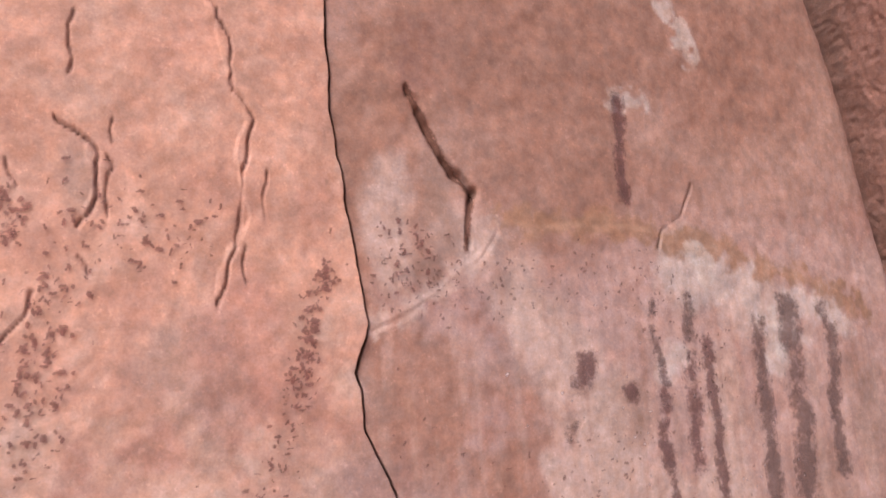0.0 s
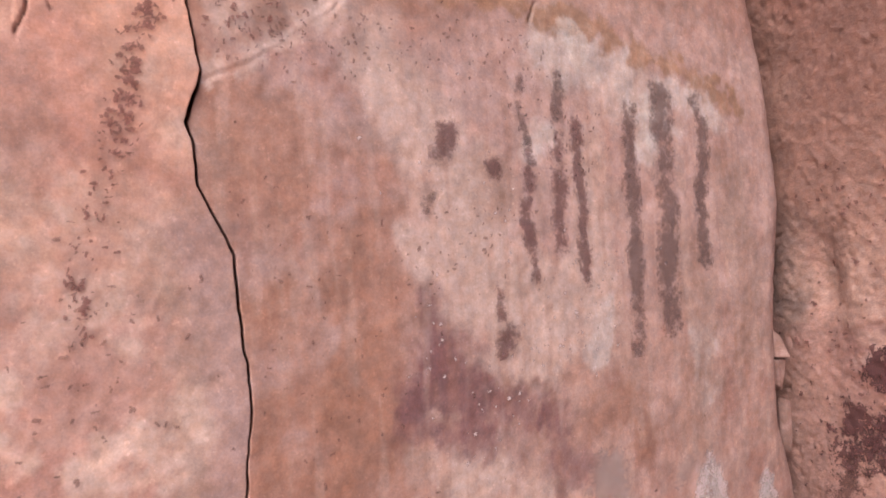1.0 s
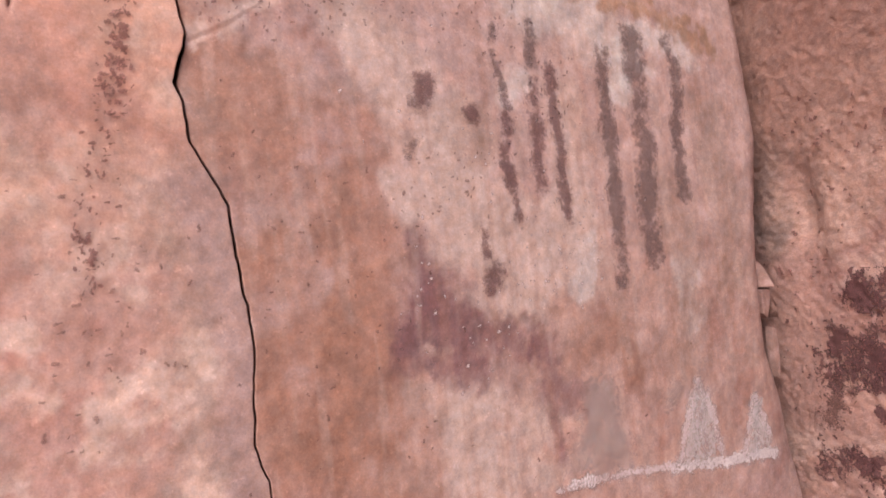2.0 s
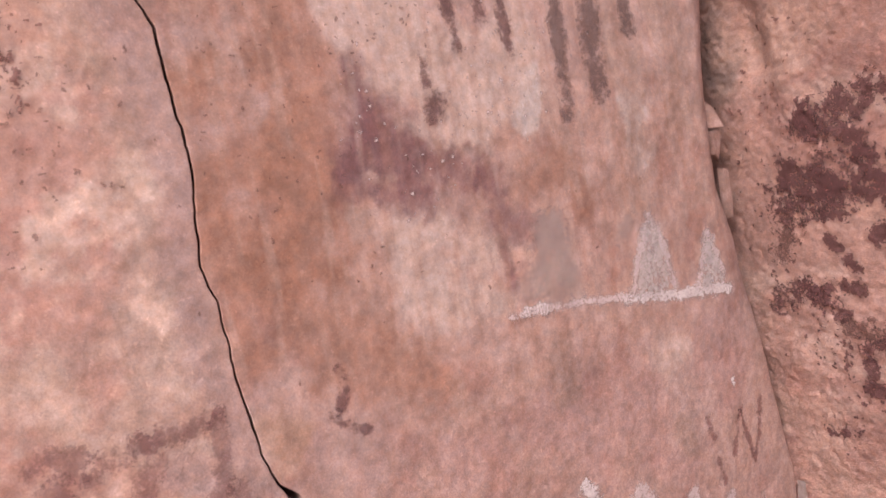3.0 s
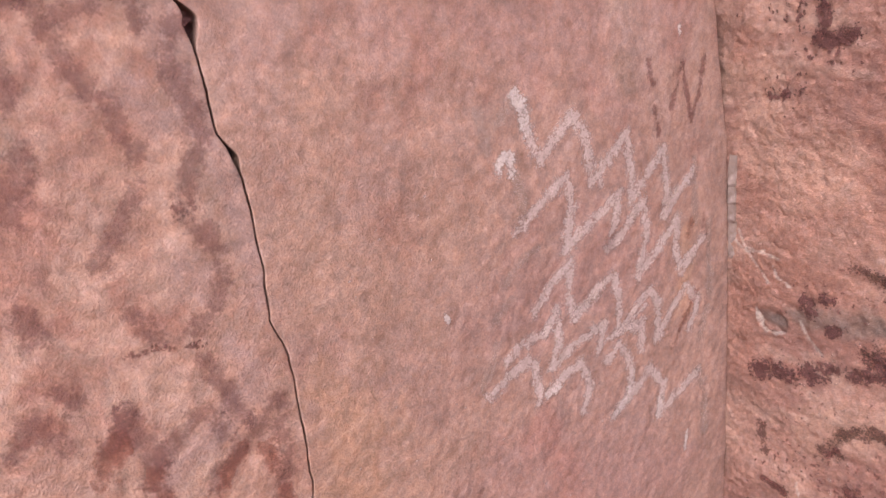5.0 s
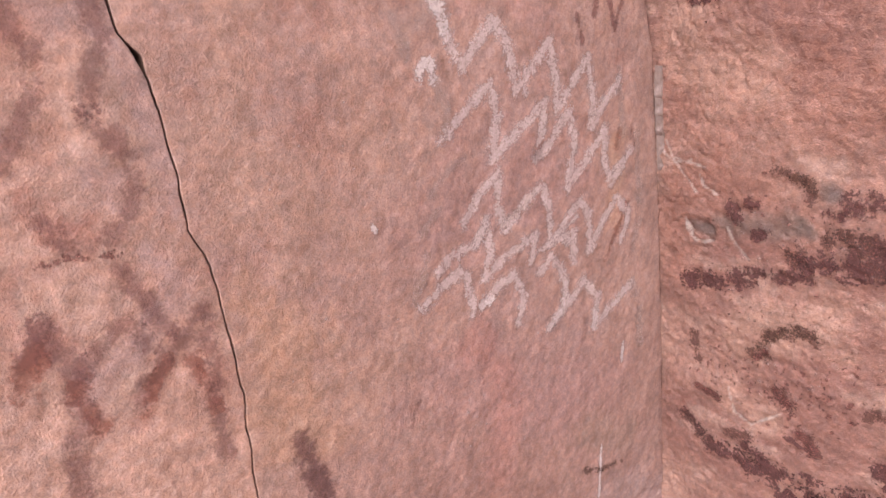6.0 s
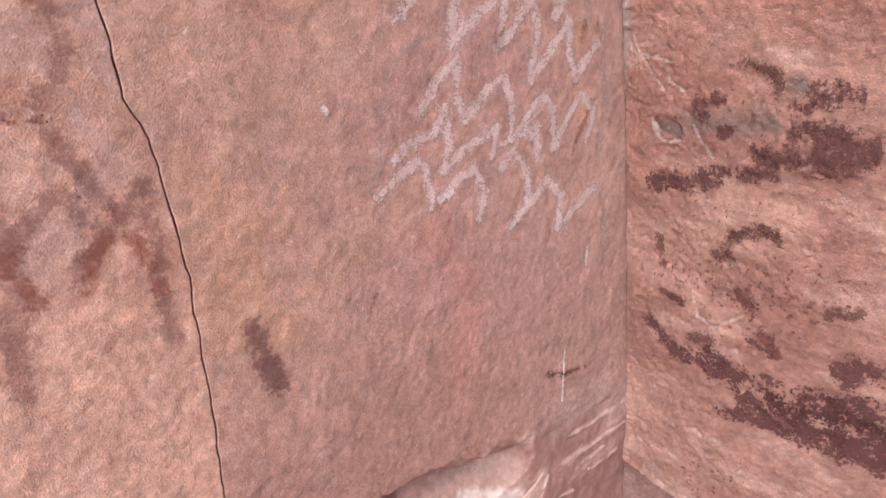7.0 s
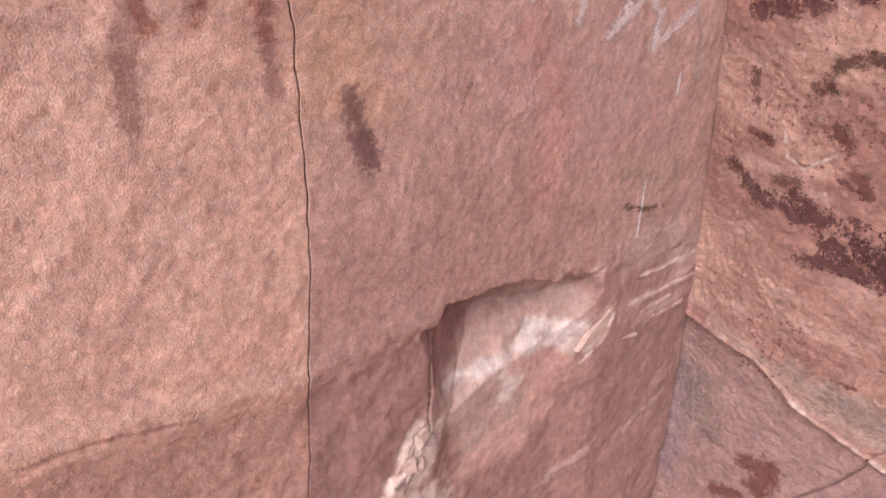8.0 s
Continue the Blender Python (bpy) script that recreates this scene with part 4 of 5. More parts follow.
# white peaks on a base line
painting("peaked_painting", "white painted peaks standing on a chalky base line", "rock painting", "face", [
    ("base_line", [[(0.61, 2.161), (0.639, 2.158)]], 0.0062, STRONG_WHITE),
    ("base_line", [[(0.586, 2.159), (0.624, 2.159), (0.718, 2.147), (0.793, 2.134)]], 0.0042, ZIGZAG_WHITE),
    ("base_line", [[(0.788, 2.134), (0.886, 2.114), (1.018, 2.094)]], 0.0070, STRONG_WHITE),
    ("peak", [[(0.803, 2.139), (0.828, 2.190), (0.858, 2.238)], [(0.858, 2.238), (0.880, 2.195), (0.893, 2.130)]], 0.0060, ZIGZAG_WHITE),
    ("filling", [[(0.855, 2.215), (0.834, 2.170), (0.822, 2.140)], [(0.860, 2.215), (0.870, 2.170), (0.872, 2.135)], [(0.85, 2.18), (0.847, 2.135)]], 0.0130, PEAK_WHITE),
    ("peak", [[(0.945, 2.110), (0.968, 2.155), (0.984, 2.188)], [(0.984, 2.188), (1.000, 2.155), (1.010, 2.120)]], 0.0055, ZIGZAG_WHITE),
    ("filling", [[(0.985, 2.170), (0.965, 2.115)], [(0.985, 2.165), (0.998, 2.115)]], 0.0120, PEAK_WHITE),
    ("peak", [[(0.619, 2.181), (0.674, 2.267), (0.701, 2.175)]], 0.0150, FAINT_WHITE),
    ("filling", [[(0.67, 2.25), (0.659, 2.182)]], 0.0220, FAINT_WHITE),
    ("peak", [[(0.793, 2.212), (0.816, 2.24)]], 0.0078, FAINT_WHITE),
])

# zigzags
painting("zigzag_painting", "chalky white painted zigzag with a thick first stroke", "rock painting", "face", [
    ("thick_stroke", [[(0.663, 1.903), (0.671, 1.882), (0.679, 1.855)]], 0.0080, STRONG_WHITE),
    ("zigzag_line", [[(0.62, 1.864), (0.642, 1.88), (0.663, 1.903)]], 0.0065, FAINT_WHITE),
    ("zigzag_line", [[(0.679, 1.854), (0.701, 1.808), (0.762, 1.86), (0.787, 1.825), (0.797, 1.756), (0.871, 1.812), (0.883, 1.755), (0.885, 1.709), (0.959, 1.772), (0.969, 1.708), (0.963, 1.661), (1.034, 1.719)]], 0.0080, ZIGZAG_WHITE),
    ("zigzag_line", [[(0.601, 1.887), (0.612, 1.838)]], 0.0065, FAINT_WHITE),
], "white zigzags")
painting("zigzag_painting", "chalky white painted zigzag below a white blot", "rock painting", "face", [
    ("blot", [[(0.626, 1.812), (0.635, 1.827), (0.647, 1.826), (0.65, 1.805)]], 0.0068, STRONG_WHITE),
    ("zigzag_line", [[(0.65, 1.80), (0.666, 1.757), (0.654, 1.728)]], 0.0070, FAINT_WHITE),
    ("zigzag_line", [[(0.653, 1.721), (0.697, 1.749), (0.747, 1.776), (0.758, 1.725), (0.741, 1.668), (0.791, 1.695), (0.856, 1.725), (0.846, 1.676), (0.83, 1.642)],
                     [(0.83, 1.642), (0.874, 1.668), (0.914, 1.698), (0.921, 1.651), (0.9, 1.579), (0.947, 1.61), (0.997, 1.648), (0.992, 1.597), (1.008, 1.552), (1.068, 1.595)]], 0.0080, ZIGZAG_WHITE),
], "white zigzags")
painting("zigzag_painting", "faint white painted zigzag of steep strokes", "rock painting", "face", [
    ("zigzag_line", [[(0.622, 1.651), (0.655, 1.674), (0.687, 1.686)]], 0.0066, FAINT_WHITE),
    ("zigzag_line", [[(0.678, 1.59), (0.71, 1.623), (0.751, 1.645), (0.744, 1.599), (0.758, 1.555)],
                     [(0.758, 1.555), (0.802, 1.584), (0.84, 1.598), (0.854, 1.558), (0.85, 1.496), (0.892, 1.525), (0.927, 1.546), (0.948, 1.516), (0.95, 1.448), (0.985, 1.488), (1.022, 1.519), (1.056, 1.479), (1.036, 1.436)]], 0.0074, ZIGZAG_WHITE),
], "white zigzags")
painting("zigzag_painting", "white painted zigzag with rounded turns", "rock painting", "face", [
    ("zigzag_line", [[(0.623, 1.535), (0.645, 1.551), (0.698, 1.55), (0.72, 1.58), (0.724, 1.532), (0.708, 1.492), (0.751, 1.513), (0.796, 1.52), (0.819, 1.524), (0.805, 1.483)],
                     [(0.826, 1.495), (0.871, 1.498), (0.907, 1.498), (0.909, 1.443)]], 0.0074, ZIGZAG_WHITE),
    ("filling", [[(0.70, 1.553), (0.718, 1.572)], [(0.79, 1.522), (0.812, 1.52)], [(0.885, 1.49), (0.903, 1.488)]], 0.0085, ZIGZAG_WHITE),
], "white zigzags")
painting("zigzag_painting", "bright white lowest painted zigzag with rounded turns", "rock painting", "face", [
    ("zigzag_line", [[(0.586, 1.493), (0.621, 1.51), (0.656, 1.52), (0.675, 1.507), (0.679, 1.447)], [(0.698, 1.45), (0.73, 1.469), (0.767, 1.476), (0.786, 1.431), (0.771, 1.391)]], 0.0076, ZIGZAG_WHITE),
    ("zigzag_line", [[(0.825, 1.453), (0.852, 1.473), (0.877, 1.443), (0.885, 1.379), (0.841, 1.35), (0.884, 1.369), (0.934, 1.399), (0.966, 1.353), (0.951, 1.3), (1.004, 1.322), (1.06, 1.342)]], 0.0080, ZIGZAG_WHITE),
    ("thick_stroke", [[(0.872, 1.366), (0.846, 1.352)], [(0.886, 1.41), (0.88, 1.378)], [(0.958, 1.325), (0.953, 1.305)], [(0.697, 1.451), (0.716, 1.452)]], 0.0064, STRONG_WHITE),
    ("zigzag_line", [[(1.06, 1.342), (1.083, 1.282), (1.085, 1.207)]], 0.0084, FAINT_WHITE),
], "white zigzags")
painting("zigzag_painting", "pale streaky white wash at the slab's edge", "rock painting", "face", [
    ("zigzag_line", [[(1.038, 1.735), (1.044, 1.632)], [(1.084, 1.622), (1.088, 1.488)], [(1.084, 1.457), (1.069, 1.408)]], 0.0068, FAINT_WHITE),
    ("zigzag_line", [[(0.574, 1.51), (0.597, 1.544), (0.605, 1.567)], [(0.601, 1.602), (0.638, 1.627)], [(0.761, 1.565), (0.811, 1.576)], [(0.964, 1.679), (0.993, 1.699)]], 0.0060, FAINT_WHITE),
    ("zigzag_line", [[(0.804, 1.781), (0.817, 1.746)], [(0.855, 1.5), (0.918, 1.523)], [(1.001, 1.566), (1.047, 1.587)]], 0.0040, ZIGZAG_WHITE),
], "white zigzags")
painting("zigzag_painting", "thin dark red painted zigzag near the slab's edge", "rock painting", "face", [
    ("zigzag_line", [[(1.006, 1.894), (1.015, 1.852), (1.027, 1.801), (1.049, 1.842), (1.061, 1.895)], [(0.921, 1.908), (0.929, 1.874)], [(0.935, 1.839), (0.946, 1.798)], [(0.975, 1.832), (1.002, 1.888)]], 0.0040, RED_THIN),
    ("zigzag_line", [[(1.028, 1.612), (1.035, 1.634)], [(1.068, 1.621), (1.074, 1.605)], [(0.994, 1.419), (1.032, 1.475), (1.052, 1.5)]], 0.0050, BRIGHT_RED),
])
painting("painted_dash", "short white painted dash below the zigzags", "rock painting", "face", [
    ("dash", [[(1.033, 1.232), (1.029, 1.191)]], 0.0035, STRONG_WHITE)], "white specks")
painting("painted_dash", "small white chip mark on the bare slab", "rock painting", "face", [
    ("dash", [[(0.522, 1.642), (0.526, 1.631)]], 0.0027, STRONG_WHITE)], "white specks")
painting("painted_dash", "small white fleck high on the slab", "rock painting", "face", [
    ("dash", [[(0.995, 1.949), (0.998, 1.938)]], 0.0027, STRONG_WHITE)], "white specks")
painting("painted_cross", "small cross of a pale upright and a dark lichen bar", "rock painting", "face", [
    ("upright", [[(0.96, 1.039), (0.946, 0.929)]], 0.0034, STRONG_WHITE),
    ("cross_bar", [[(0.907, 1.012), (0.969, 0.984), (1.018, 0.971)]], 0.0039, OLIVE),
])
painting("painted_stroke", "single thick dark purple painted stroke", "rock painting", "face", [
    ("stroke", [[(0.366, 1.397), (0.375, 1.348), (0.388, 1.291)]], 0.0119, STRIPE_RED)])
painting("painted_stroke", "faint slanting dark painted stroke", "rock painting", "face", [
    ("stroke", [[(0.56, 1.351), (0.538, 1.316)]], 0.0037, FIGURE_RED)])
painting("painted_squiggle", "small dark purple painted hook", "rock painting", "face", [
    ("stroke", [[(0.339, 2.167), (0.347, 2.154)], [(0.344, 2.137), (0.334, 2.121)], [(0.325, 2.114), (0.334, 2.103), (0.36, 2.089)]], 0.0050, STRIPE_RED)])

# faded red figures on the west slab
painting("painted_figure", "faded red painted angular figure with limbs", "rock painting", "face", [
    ("limb", [[(0.085, 2.142), (0.129, 2.152), (0.161, 2.154), (0.200, 2.161)]], 0.0085, FIGURE_RED),
    ("limb", [[(0.134, 2.153), (0.13, 2.123), (0.119, 2.087), (0.088, 2.058)]], 0.0090, FIGURE_RED),
    ("limb", [[(0.2, 2.158), (0.201, 2.125), (0.196, 2.085), (0.168, 2.064), (0.148, 2.057)]], 0.0080, FIGURE_RED),
    ("limb", [[(0.126, 2.073), (0.137, 2.040), (0.149, 2.009), (0.173, 1.968), (0.188, 1.925)]], 0.0085, FIGURE_RED),
    ("limb", [[(0.207, 2.079), (0.215, 2.044)]], 0.0070, FIGURE_RED),
    ("limb", [[(0.055, 2.105), (0.078, 2.062), (0.084, 2.025), (0.087, 1.994)]], 0.0110, FIGURE_RED),
    ("limb", [[(0.04, 2.16), (0.07, 2.152)], [(0.047, 2.133), (0.03, 2.063)]], 0.0110, FIGURE_RED),
], "faded red figures")
painting("painted_snake", "faded red winding painted line beside the crack", "rock painting", "face", [
    ("line", [[(0.250, 2.040), (0.234, 2.012), (0.243, 1.976), (0.252, 1.945), (0.246, 1.925), (0.231, 1.887), (0.221, 1.860)], [(0.221, 1.860), (0.238, 1.824), (0.253, 1.784), (0.239, 1.756), (0.210, 1.727)]], 0.0088, FIGURE_RED)], "faded red figures")
painting("painted_figure", "red painted peaks with long drips beside the crack", "rock painting", "face", [
    ("limb", [[(0.209, 1.697), (0.224, 1.660), (0.242, 1.61)]], 0.0082, FIGURE_RED),
    ("limb", [[(0.197, 1.544), (0.22, 1.569), (0.256, 1.600), (0.282, 1.617), (0.281, 1.556), (0.274, 1.495), (0.269, 1.427)]], 0.0100, FIGURE_RED),
    ("limb", [[(0.148, 1.602), (0.18, 1.628), (0.202, 1.642), (0.215, 1.600)]], 0.0078, FIGURE_RED),
    ("limb", [[(0.119, 1.662), (0.134, 1.625), (0.138, 1.587), (0.128, 1.535), (0.1, 1.439)]], 0.0110, FIGURE_RED),
    ("limb", [[(0.097, 1.631), (0.119, 1.664)], [(0.017, 1.660), (0.041, 1.687), (0.059, 1.654)]], 0.0085, FIGURE_RED),
    ("limb", [[(0.193, 1.525), (0.207, 1.546), (0.227, 1.573)]], 0.0075, BRIGHT_RED),
    ("limb", [[(0.26, 1.562), (0.269, 1.522), (0.272, 1.497)]], 0.0080, BRIGHT_RED),
    ("limb", [[(0.135, 1.590), (0.139, 1.568), (0.148, 1.532)]], 0.0085, BRIGHT_RED),
    ("limb", [[(0.093, 1.608), (0.108, 1.64)]], 0.0110, BRIGHT_RED),
], "faded red figures")
painting("painted_figure", "barely visible faded red painted blotches", "rock painting", "face", [
    ("limb", [[(0.135, 1.824), (0.151, 1.849), (0.18, 1.887)]], 0.0085, FIGURE_RED),
    ("limb", [[(0.09, 1.943), (0.076, 1.914), (0.068, 1.888)]], 0.0100, FIGURE_RED),
    ("limb", [[(0.151, 1.765), (0.17, 1.733)]], 0.0085, FIGURE_RED),
    ("limb", [[(0.066, 1.715), (0.079, 1.694)]], 0.0100, FIGURE_RED),
    ("limb", [[(0.057, 1.80), (0.061, 1.771)], [(0.021, 1.806), (0.008, 1.769)]], 0.0100, FIGURE_RED),
], "faded red figures")
# brown film that darkens the slanting groove
painting("brown_groove_film", "rusty brown film along a slanting groove", "mineral stain", "face", [
    ("crust", [SCAR], 0.0040, DARK_SCAR), ("crust", [SCAR_LOW], 0.0030, DARK_SCAR)])

# dark maroon crusts on the east wall
painting("dark_crust", "large dark maroon mineral crust with ragged edges", "mineral stain", "side", [
    ("crust", [[(0.778, 2.337), (0.732, 2.314), (0.700, 2.279)], [(0.668, 2.37), (0.728, 2.347), (0.791, 2.318)]], 0.0195, RED_FILM),
    ("crust", [[(0.835, 2.245), (0.777, 2.247), (0.710, 2.262)], [(0.785, 2.226), (0.700, 2.236)]], 0.0226, RED_FILM),
    ("crust", [[(0.862, 2.229), (0.857, 2.185)], [(0.831, 2.212), (0.800, 2.192)]], 0.0140, RED_FILM),
    ("crust", [[(0.797, 2.202), (0.758, 2.197)]], 0.0133, RED_FILM),
], "dark crusts")
painting("dark_crust", "broken patch of dark maroon mineral crust", "mineral stain", "side", [
    ("crust", [[(0.887, 2.048), (0.82, 2.071)], [(0.825, 2.068), (0.776, 2.039)]], 0.0133, RED_FILM),
    ("crust", [[(0.785, 2.077), (0.744, 2.078)]], 0.0094, RED_FILM),
    ("crust", [[(0.78, 2.15), (0.767, 2.141)], [(0.752, 2.12), (0.74, 2.111)]], 0.0070, RED_FILM),
    ("crust", [[(0.838, 2.178), (0.868, 2.131)]], 0.0150, SPECKLE),
], "dark crusts")
painting("dark_crust", "speckled dark maroon crust high on the wall", "mineral stain", "side", [
    ("crust", [[(0.737, 1.982), (0.697, 1.993)], [(0.73, 1.96), (0.736, 1.925), (0.690, 1.926)]], 0.0109, RED_FILM),
    ("crust", [[(0.692, 2.163), (0.655, 2.158)]], 0.0140, RED_FILM),
    ("crust", [[(0.76, 2.02), (0.683, 2.011)]], 0.0110, SPECKLE),
], "dark crusts")
painting("dark_crust", "small dark maroon bar of mineral crust", "mineral stain", "side", [
    ("crust", [[(0.82, 1.829), (0.79, 1.836), (0.76, 1.845)]], 0.0068, RED_FILM)], "dark crusts")
painting("dark_crust", "long dark maroon band of mineral crust", "mineral stain", "side", [
    ("crust", [[(0.84, 1.329), (0.754, 1.357), (0.702, 1.385)]], 0.0125, RED_FILM),
    ("crust", [[(0.672, 1.389), (0.627, 1.407)], [(0.623, 1.424), (0.584, 1.436)]], 0.0125, RED_FILM),
    ("crust", [[(0.551, 1.441), (0.500, 1.465)]], 0.0220, RED_FILM),
    ("crust", [[(0.656, 1.439), (0.629, 1.45)], [(0.578, 1.48), (0.539, 1.493)]], 0.0095, SPECKLE),
], "dark crusts")
painting("dark_crust", "scattered spots of dark maroon mineral crust", "mineral stain", "side", [
    ("crust", [[(0.751, 1.496), (0.74, 1.479)], [(0.711, 1.509), (0.696, 1.511)]], 0.0085, RED_FILM),
    ("crust", [[(0.55, 1.540), (0.519, 1.542)]], 0.0150, RED_FILM),
    ("crust", [[(0.593, 1.52), (0.571, 1.521)], [(0.704, 1.453), (0.695, 1.46)]], 0.0070, RED_FILM),
    ("crust", [[(0.643, 1.567), (0.616, 1.56)]], 0.0080, OLIVE),
], "dark crusts")
painting("dark_crust", "wide dark purple mineral crust sweeping down the wall", "mineral stain", "side", [
    ("crust", [[(0.845, 1.030), (0.806, 1.003)]], 0.0090, RED_FILM),
    ("crust", [[(0.790, 0.985), (0.745, 0.984), (0.695, 0.987)]], 0.0150, RED_FILM),
    ("crust", [[(0.718, 1.018), (0.679, 1.010)]], 0.0100, RED_FILM),
    ("crust", [[(0.695, 0.981), (0.615, 0.976)]], 0.0190, RED_FILM),
    ("crust", [[(0.599, 0.966), (0.555, 0.957), (0.43, 0.987)], [(0.56, 0.948), (0.43, 0.965)]], 0.0300, RED_FILM),
    ("crust", [[(0.538, 0.985), (0.430, 1.005)]], 0.0180, RED_FILM),
    ("crust", [[(0.615, 0.935), (0.56, 0.920), (0.41, 0.928)]], 0.0270, RED_FILM),
    ("crust", [[(0.555, 0.902), (0.41, 0.900)]], 0.0200, RED_FILM),
    ("crust", [[(0.684, 0.888), (0.631, 0.898), (0.561, 0.911)]], 0.0110, RED_FILM),
    ("crust", [[(0.634, 1.069), (0.599, 1.059)]], 0.0075, RED_FILM),
    ("crust", [[(0.47, 1.068), (0.445, 1.088)]], 0.0200, RED_FILM),
], "dark crusts")
painting("dark_crust", "ring of small dark lichen spots on the wall", "mineral stain", "side", [
    ("crust", [[(0.694, 1.245), (0.672, 1.275), (0.637, 1.296), (0.605, 1.294)]], 0.0065, OLIVE),
    ("crust", [[(0.701, 1.216), (0.683, 1.238)]], 0.0065, PIT_DARK),
    ("crust", [[(0.817, 1.112), (0.779, 1.101)]], 0.0084, PIT_DARK),
    ("crust", [[(0.665, 1.162), (0.643, 1.141)], [(0.617, 1.088), (0.59, 1.063)]], 0.0078, PIT_DARK),
], "dark crusts")
painting("dark_crust", "thin speckled brown crust on scaling stone", "mineral stain", "side", [
    ("crust", [[(0.851, 1.025), (0.819, 1.006)], [(0.812, 1.002), (0.775, 0.985)]], 0.0085, SPECKLE),
    ("crust", [[(0.808, 1.11), (0.777, 1.103)], [(0.828, 1.216), (0.821, 1.169)]], 0.0075, SPECKLE),
    ("crust", [[(0.659, 1.163), (0.638, 1.135)], [(0.708, 1.222), (0.687, 1.224)]], 0.0085, SPECKLE),
    ("crust", [[(0.678, 1.272), (0.64, 1.29), (0.612, 1.302), (0.598, 1.287)]], 0.0080, SPECKLE),
    ("crust", [[(0.611, 1.098), (0.59, 1.057)], [(0.746, 1.032), (0.702, 1.043)]], 0.0080, SPECKLE),
    ("crust", [[(0.512, 1.173), (0.469, 1.195)]], 0.0070, SPECKLE),
], "dark crusts")
painting("dark_crust", "ragged maroon crust above the long dark band", "mineral stain", "side", [
    ("crust", [[(0.646, 1.436), (0.627, 1.415)], [(0.586, 1.469), (0.562, 1.488)]], 0.0085, SPECKLE),
    ("crust", [[(0.538, 1.475), (0.497, 1.451)]], 0.0180, SPECKLE),
    ("crust", [[(0.625, 1.569), (0.615, 1.534)], [(0.67, 1.576), (0.656, 1.574)]], 0.0060, SPECKLE),
], "dark crusts")
painting("dark_crust", "dark mottled crust near the foot of the wall", "mineral stain", "side", [
    ("crust", [[(0.708, 0.29), (0.658, 0.31), (0.673, 0.242)]], 0.0260, PIT_DARK),
    ("crust", [[(0.771, 0.151), (0.718, 0.183)]], 0.0156, PIT_DARK),
    ("crust", [[(0.546, 0.646), (0.534, 0.65)]], 0.0052, PIT_DARK),
], "dark crusts")


# ---- pitted bands: many small dark pits ----
def pit_band(name, label, wall, line, spread, count, seed, size=(0.0005, 0.0014), film=PIT_DARK, longest=0.006):
    rng = random.Random(seed)
    paths = []
    for k in range(count):
        i = rng.randrange(len(line) - 1)
        s = rng.random()
        u = line[i][0] + s * (line[i + 1][0] - line[i][0]) + rng.gauss(0, spread)
        v = line[i][1] + s * (line[i + 1][1] - line[i][1]) + rng.gauss(0, spread * 0.6)
        if wall == "face" and abs(u - float(crack_x(np.array([v]))[0])) < 0.010:
            continue
        run = rng.uniform(0.0008, longest)
        lean = rng.choice((0.2, 0.5, 1.0)) * rng.choice((-1, 1))
        paths.append([(u, v), (u + run * lean, v + run * (1.1 - abs(lean)))])
    me = film_mesh(name, wall, paths, [rng.uniform(*size) for p in paths], film, 0.0013)
    return tagged(new(name, me), label, "mineral stain", kind="stuff")


pit_band("pitted_band", "band of small dark purple pits running down the slab", "face", [(0.159, 2.778), (0.144, 2.733), (0.131, 2.678), (0.122, 2.638)], 0.007, 170, 3, (0.0006, 0.0017))
pit_band("pitted_band", "thinning trail of small dark pits down the slab", "face", [(0.12, 2.633), (0.106, 2.585), (0.095, 2.547), (0.088, 2.504), (0.091, 2.485)], 0.010, 80, 4)
pit_band("pitted_band", "dense cluster of dark pits on the pink slab", "face", [(-0.087, 2.776), (-0.092, 2.716), (-0.1, 2.669), (-0.108, 2.599)], 0.014, 170, 5, (0.0006, 0.0017))
pit_band("pitted_band", "knot of dark pits beside a curved split", "face", [(-0.135, 2.860), (-0.120, 2.825), (-0.125, 2.802)], 0.008, 60, 24, (0.0008, 0.0022))
pit_band("pitted_band", "scattered dark pits across the upper slab", "face", [(-0.116, 2.826), (-0.048, 2.828), (0.026, 2.818), (-0.014, 2.78), (-0.048, 2.796)], 0.03, 100, 6)
pit_band("pitted_band", "scattered dark pits in the angle above the joint", "face", [(0.225, 2.815), (0.26, 2.807), (0.234, 2.76), (0.27, 2.774)], 0.022, 90, 7)
pit_band("pitted_band", "sparse dark pits on the lower part of the upper slab", "face", [(0.072, 2.576), (0.115, 2.531), (0.073, 2.449), (0.107, 2.397), (0.043, 2.349)], 0.03, 60, 8, (0.0005, 0.0014), PALE_PIT)
pit_band("pitted_band", "faint trail of tiny pits across a painted slab", "face", [(0.137, 1.725), (0.177, 1.719), (0.213, 1.711)], 0.004, 34, 9, (0.0009, 0.0016))
pit_band("pitted_band", "scattered dark specks on the rough wall", "side", [(0.762, 1.165), (0.607, 1.159), (0.533, 1.263), (0.695, 1.047)], 0.045, 90, 10, (0.0008, 0.0024))
pit_band("pitted_band", "scattered dark specks high on the rough wall", "side", [(0.837, 2.598), (0.752, 2.547), (0.882, 2.371), (0.815, 2.289)], 0.04, 90, 11, (0.0008, 0.0025))
pit_band("pitted_band", "scattered dark specks along the ledge of the rough wall", "side", [(0.795, 0.578), (0.688, 0.564), (0.75, 0.712), (0.624, 0.725)], 0.02, 60, 12, (0.0010, 0.0024))

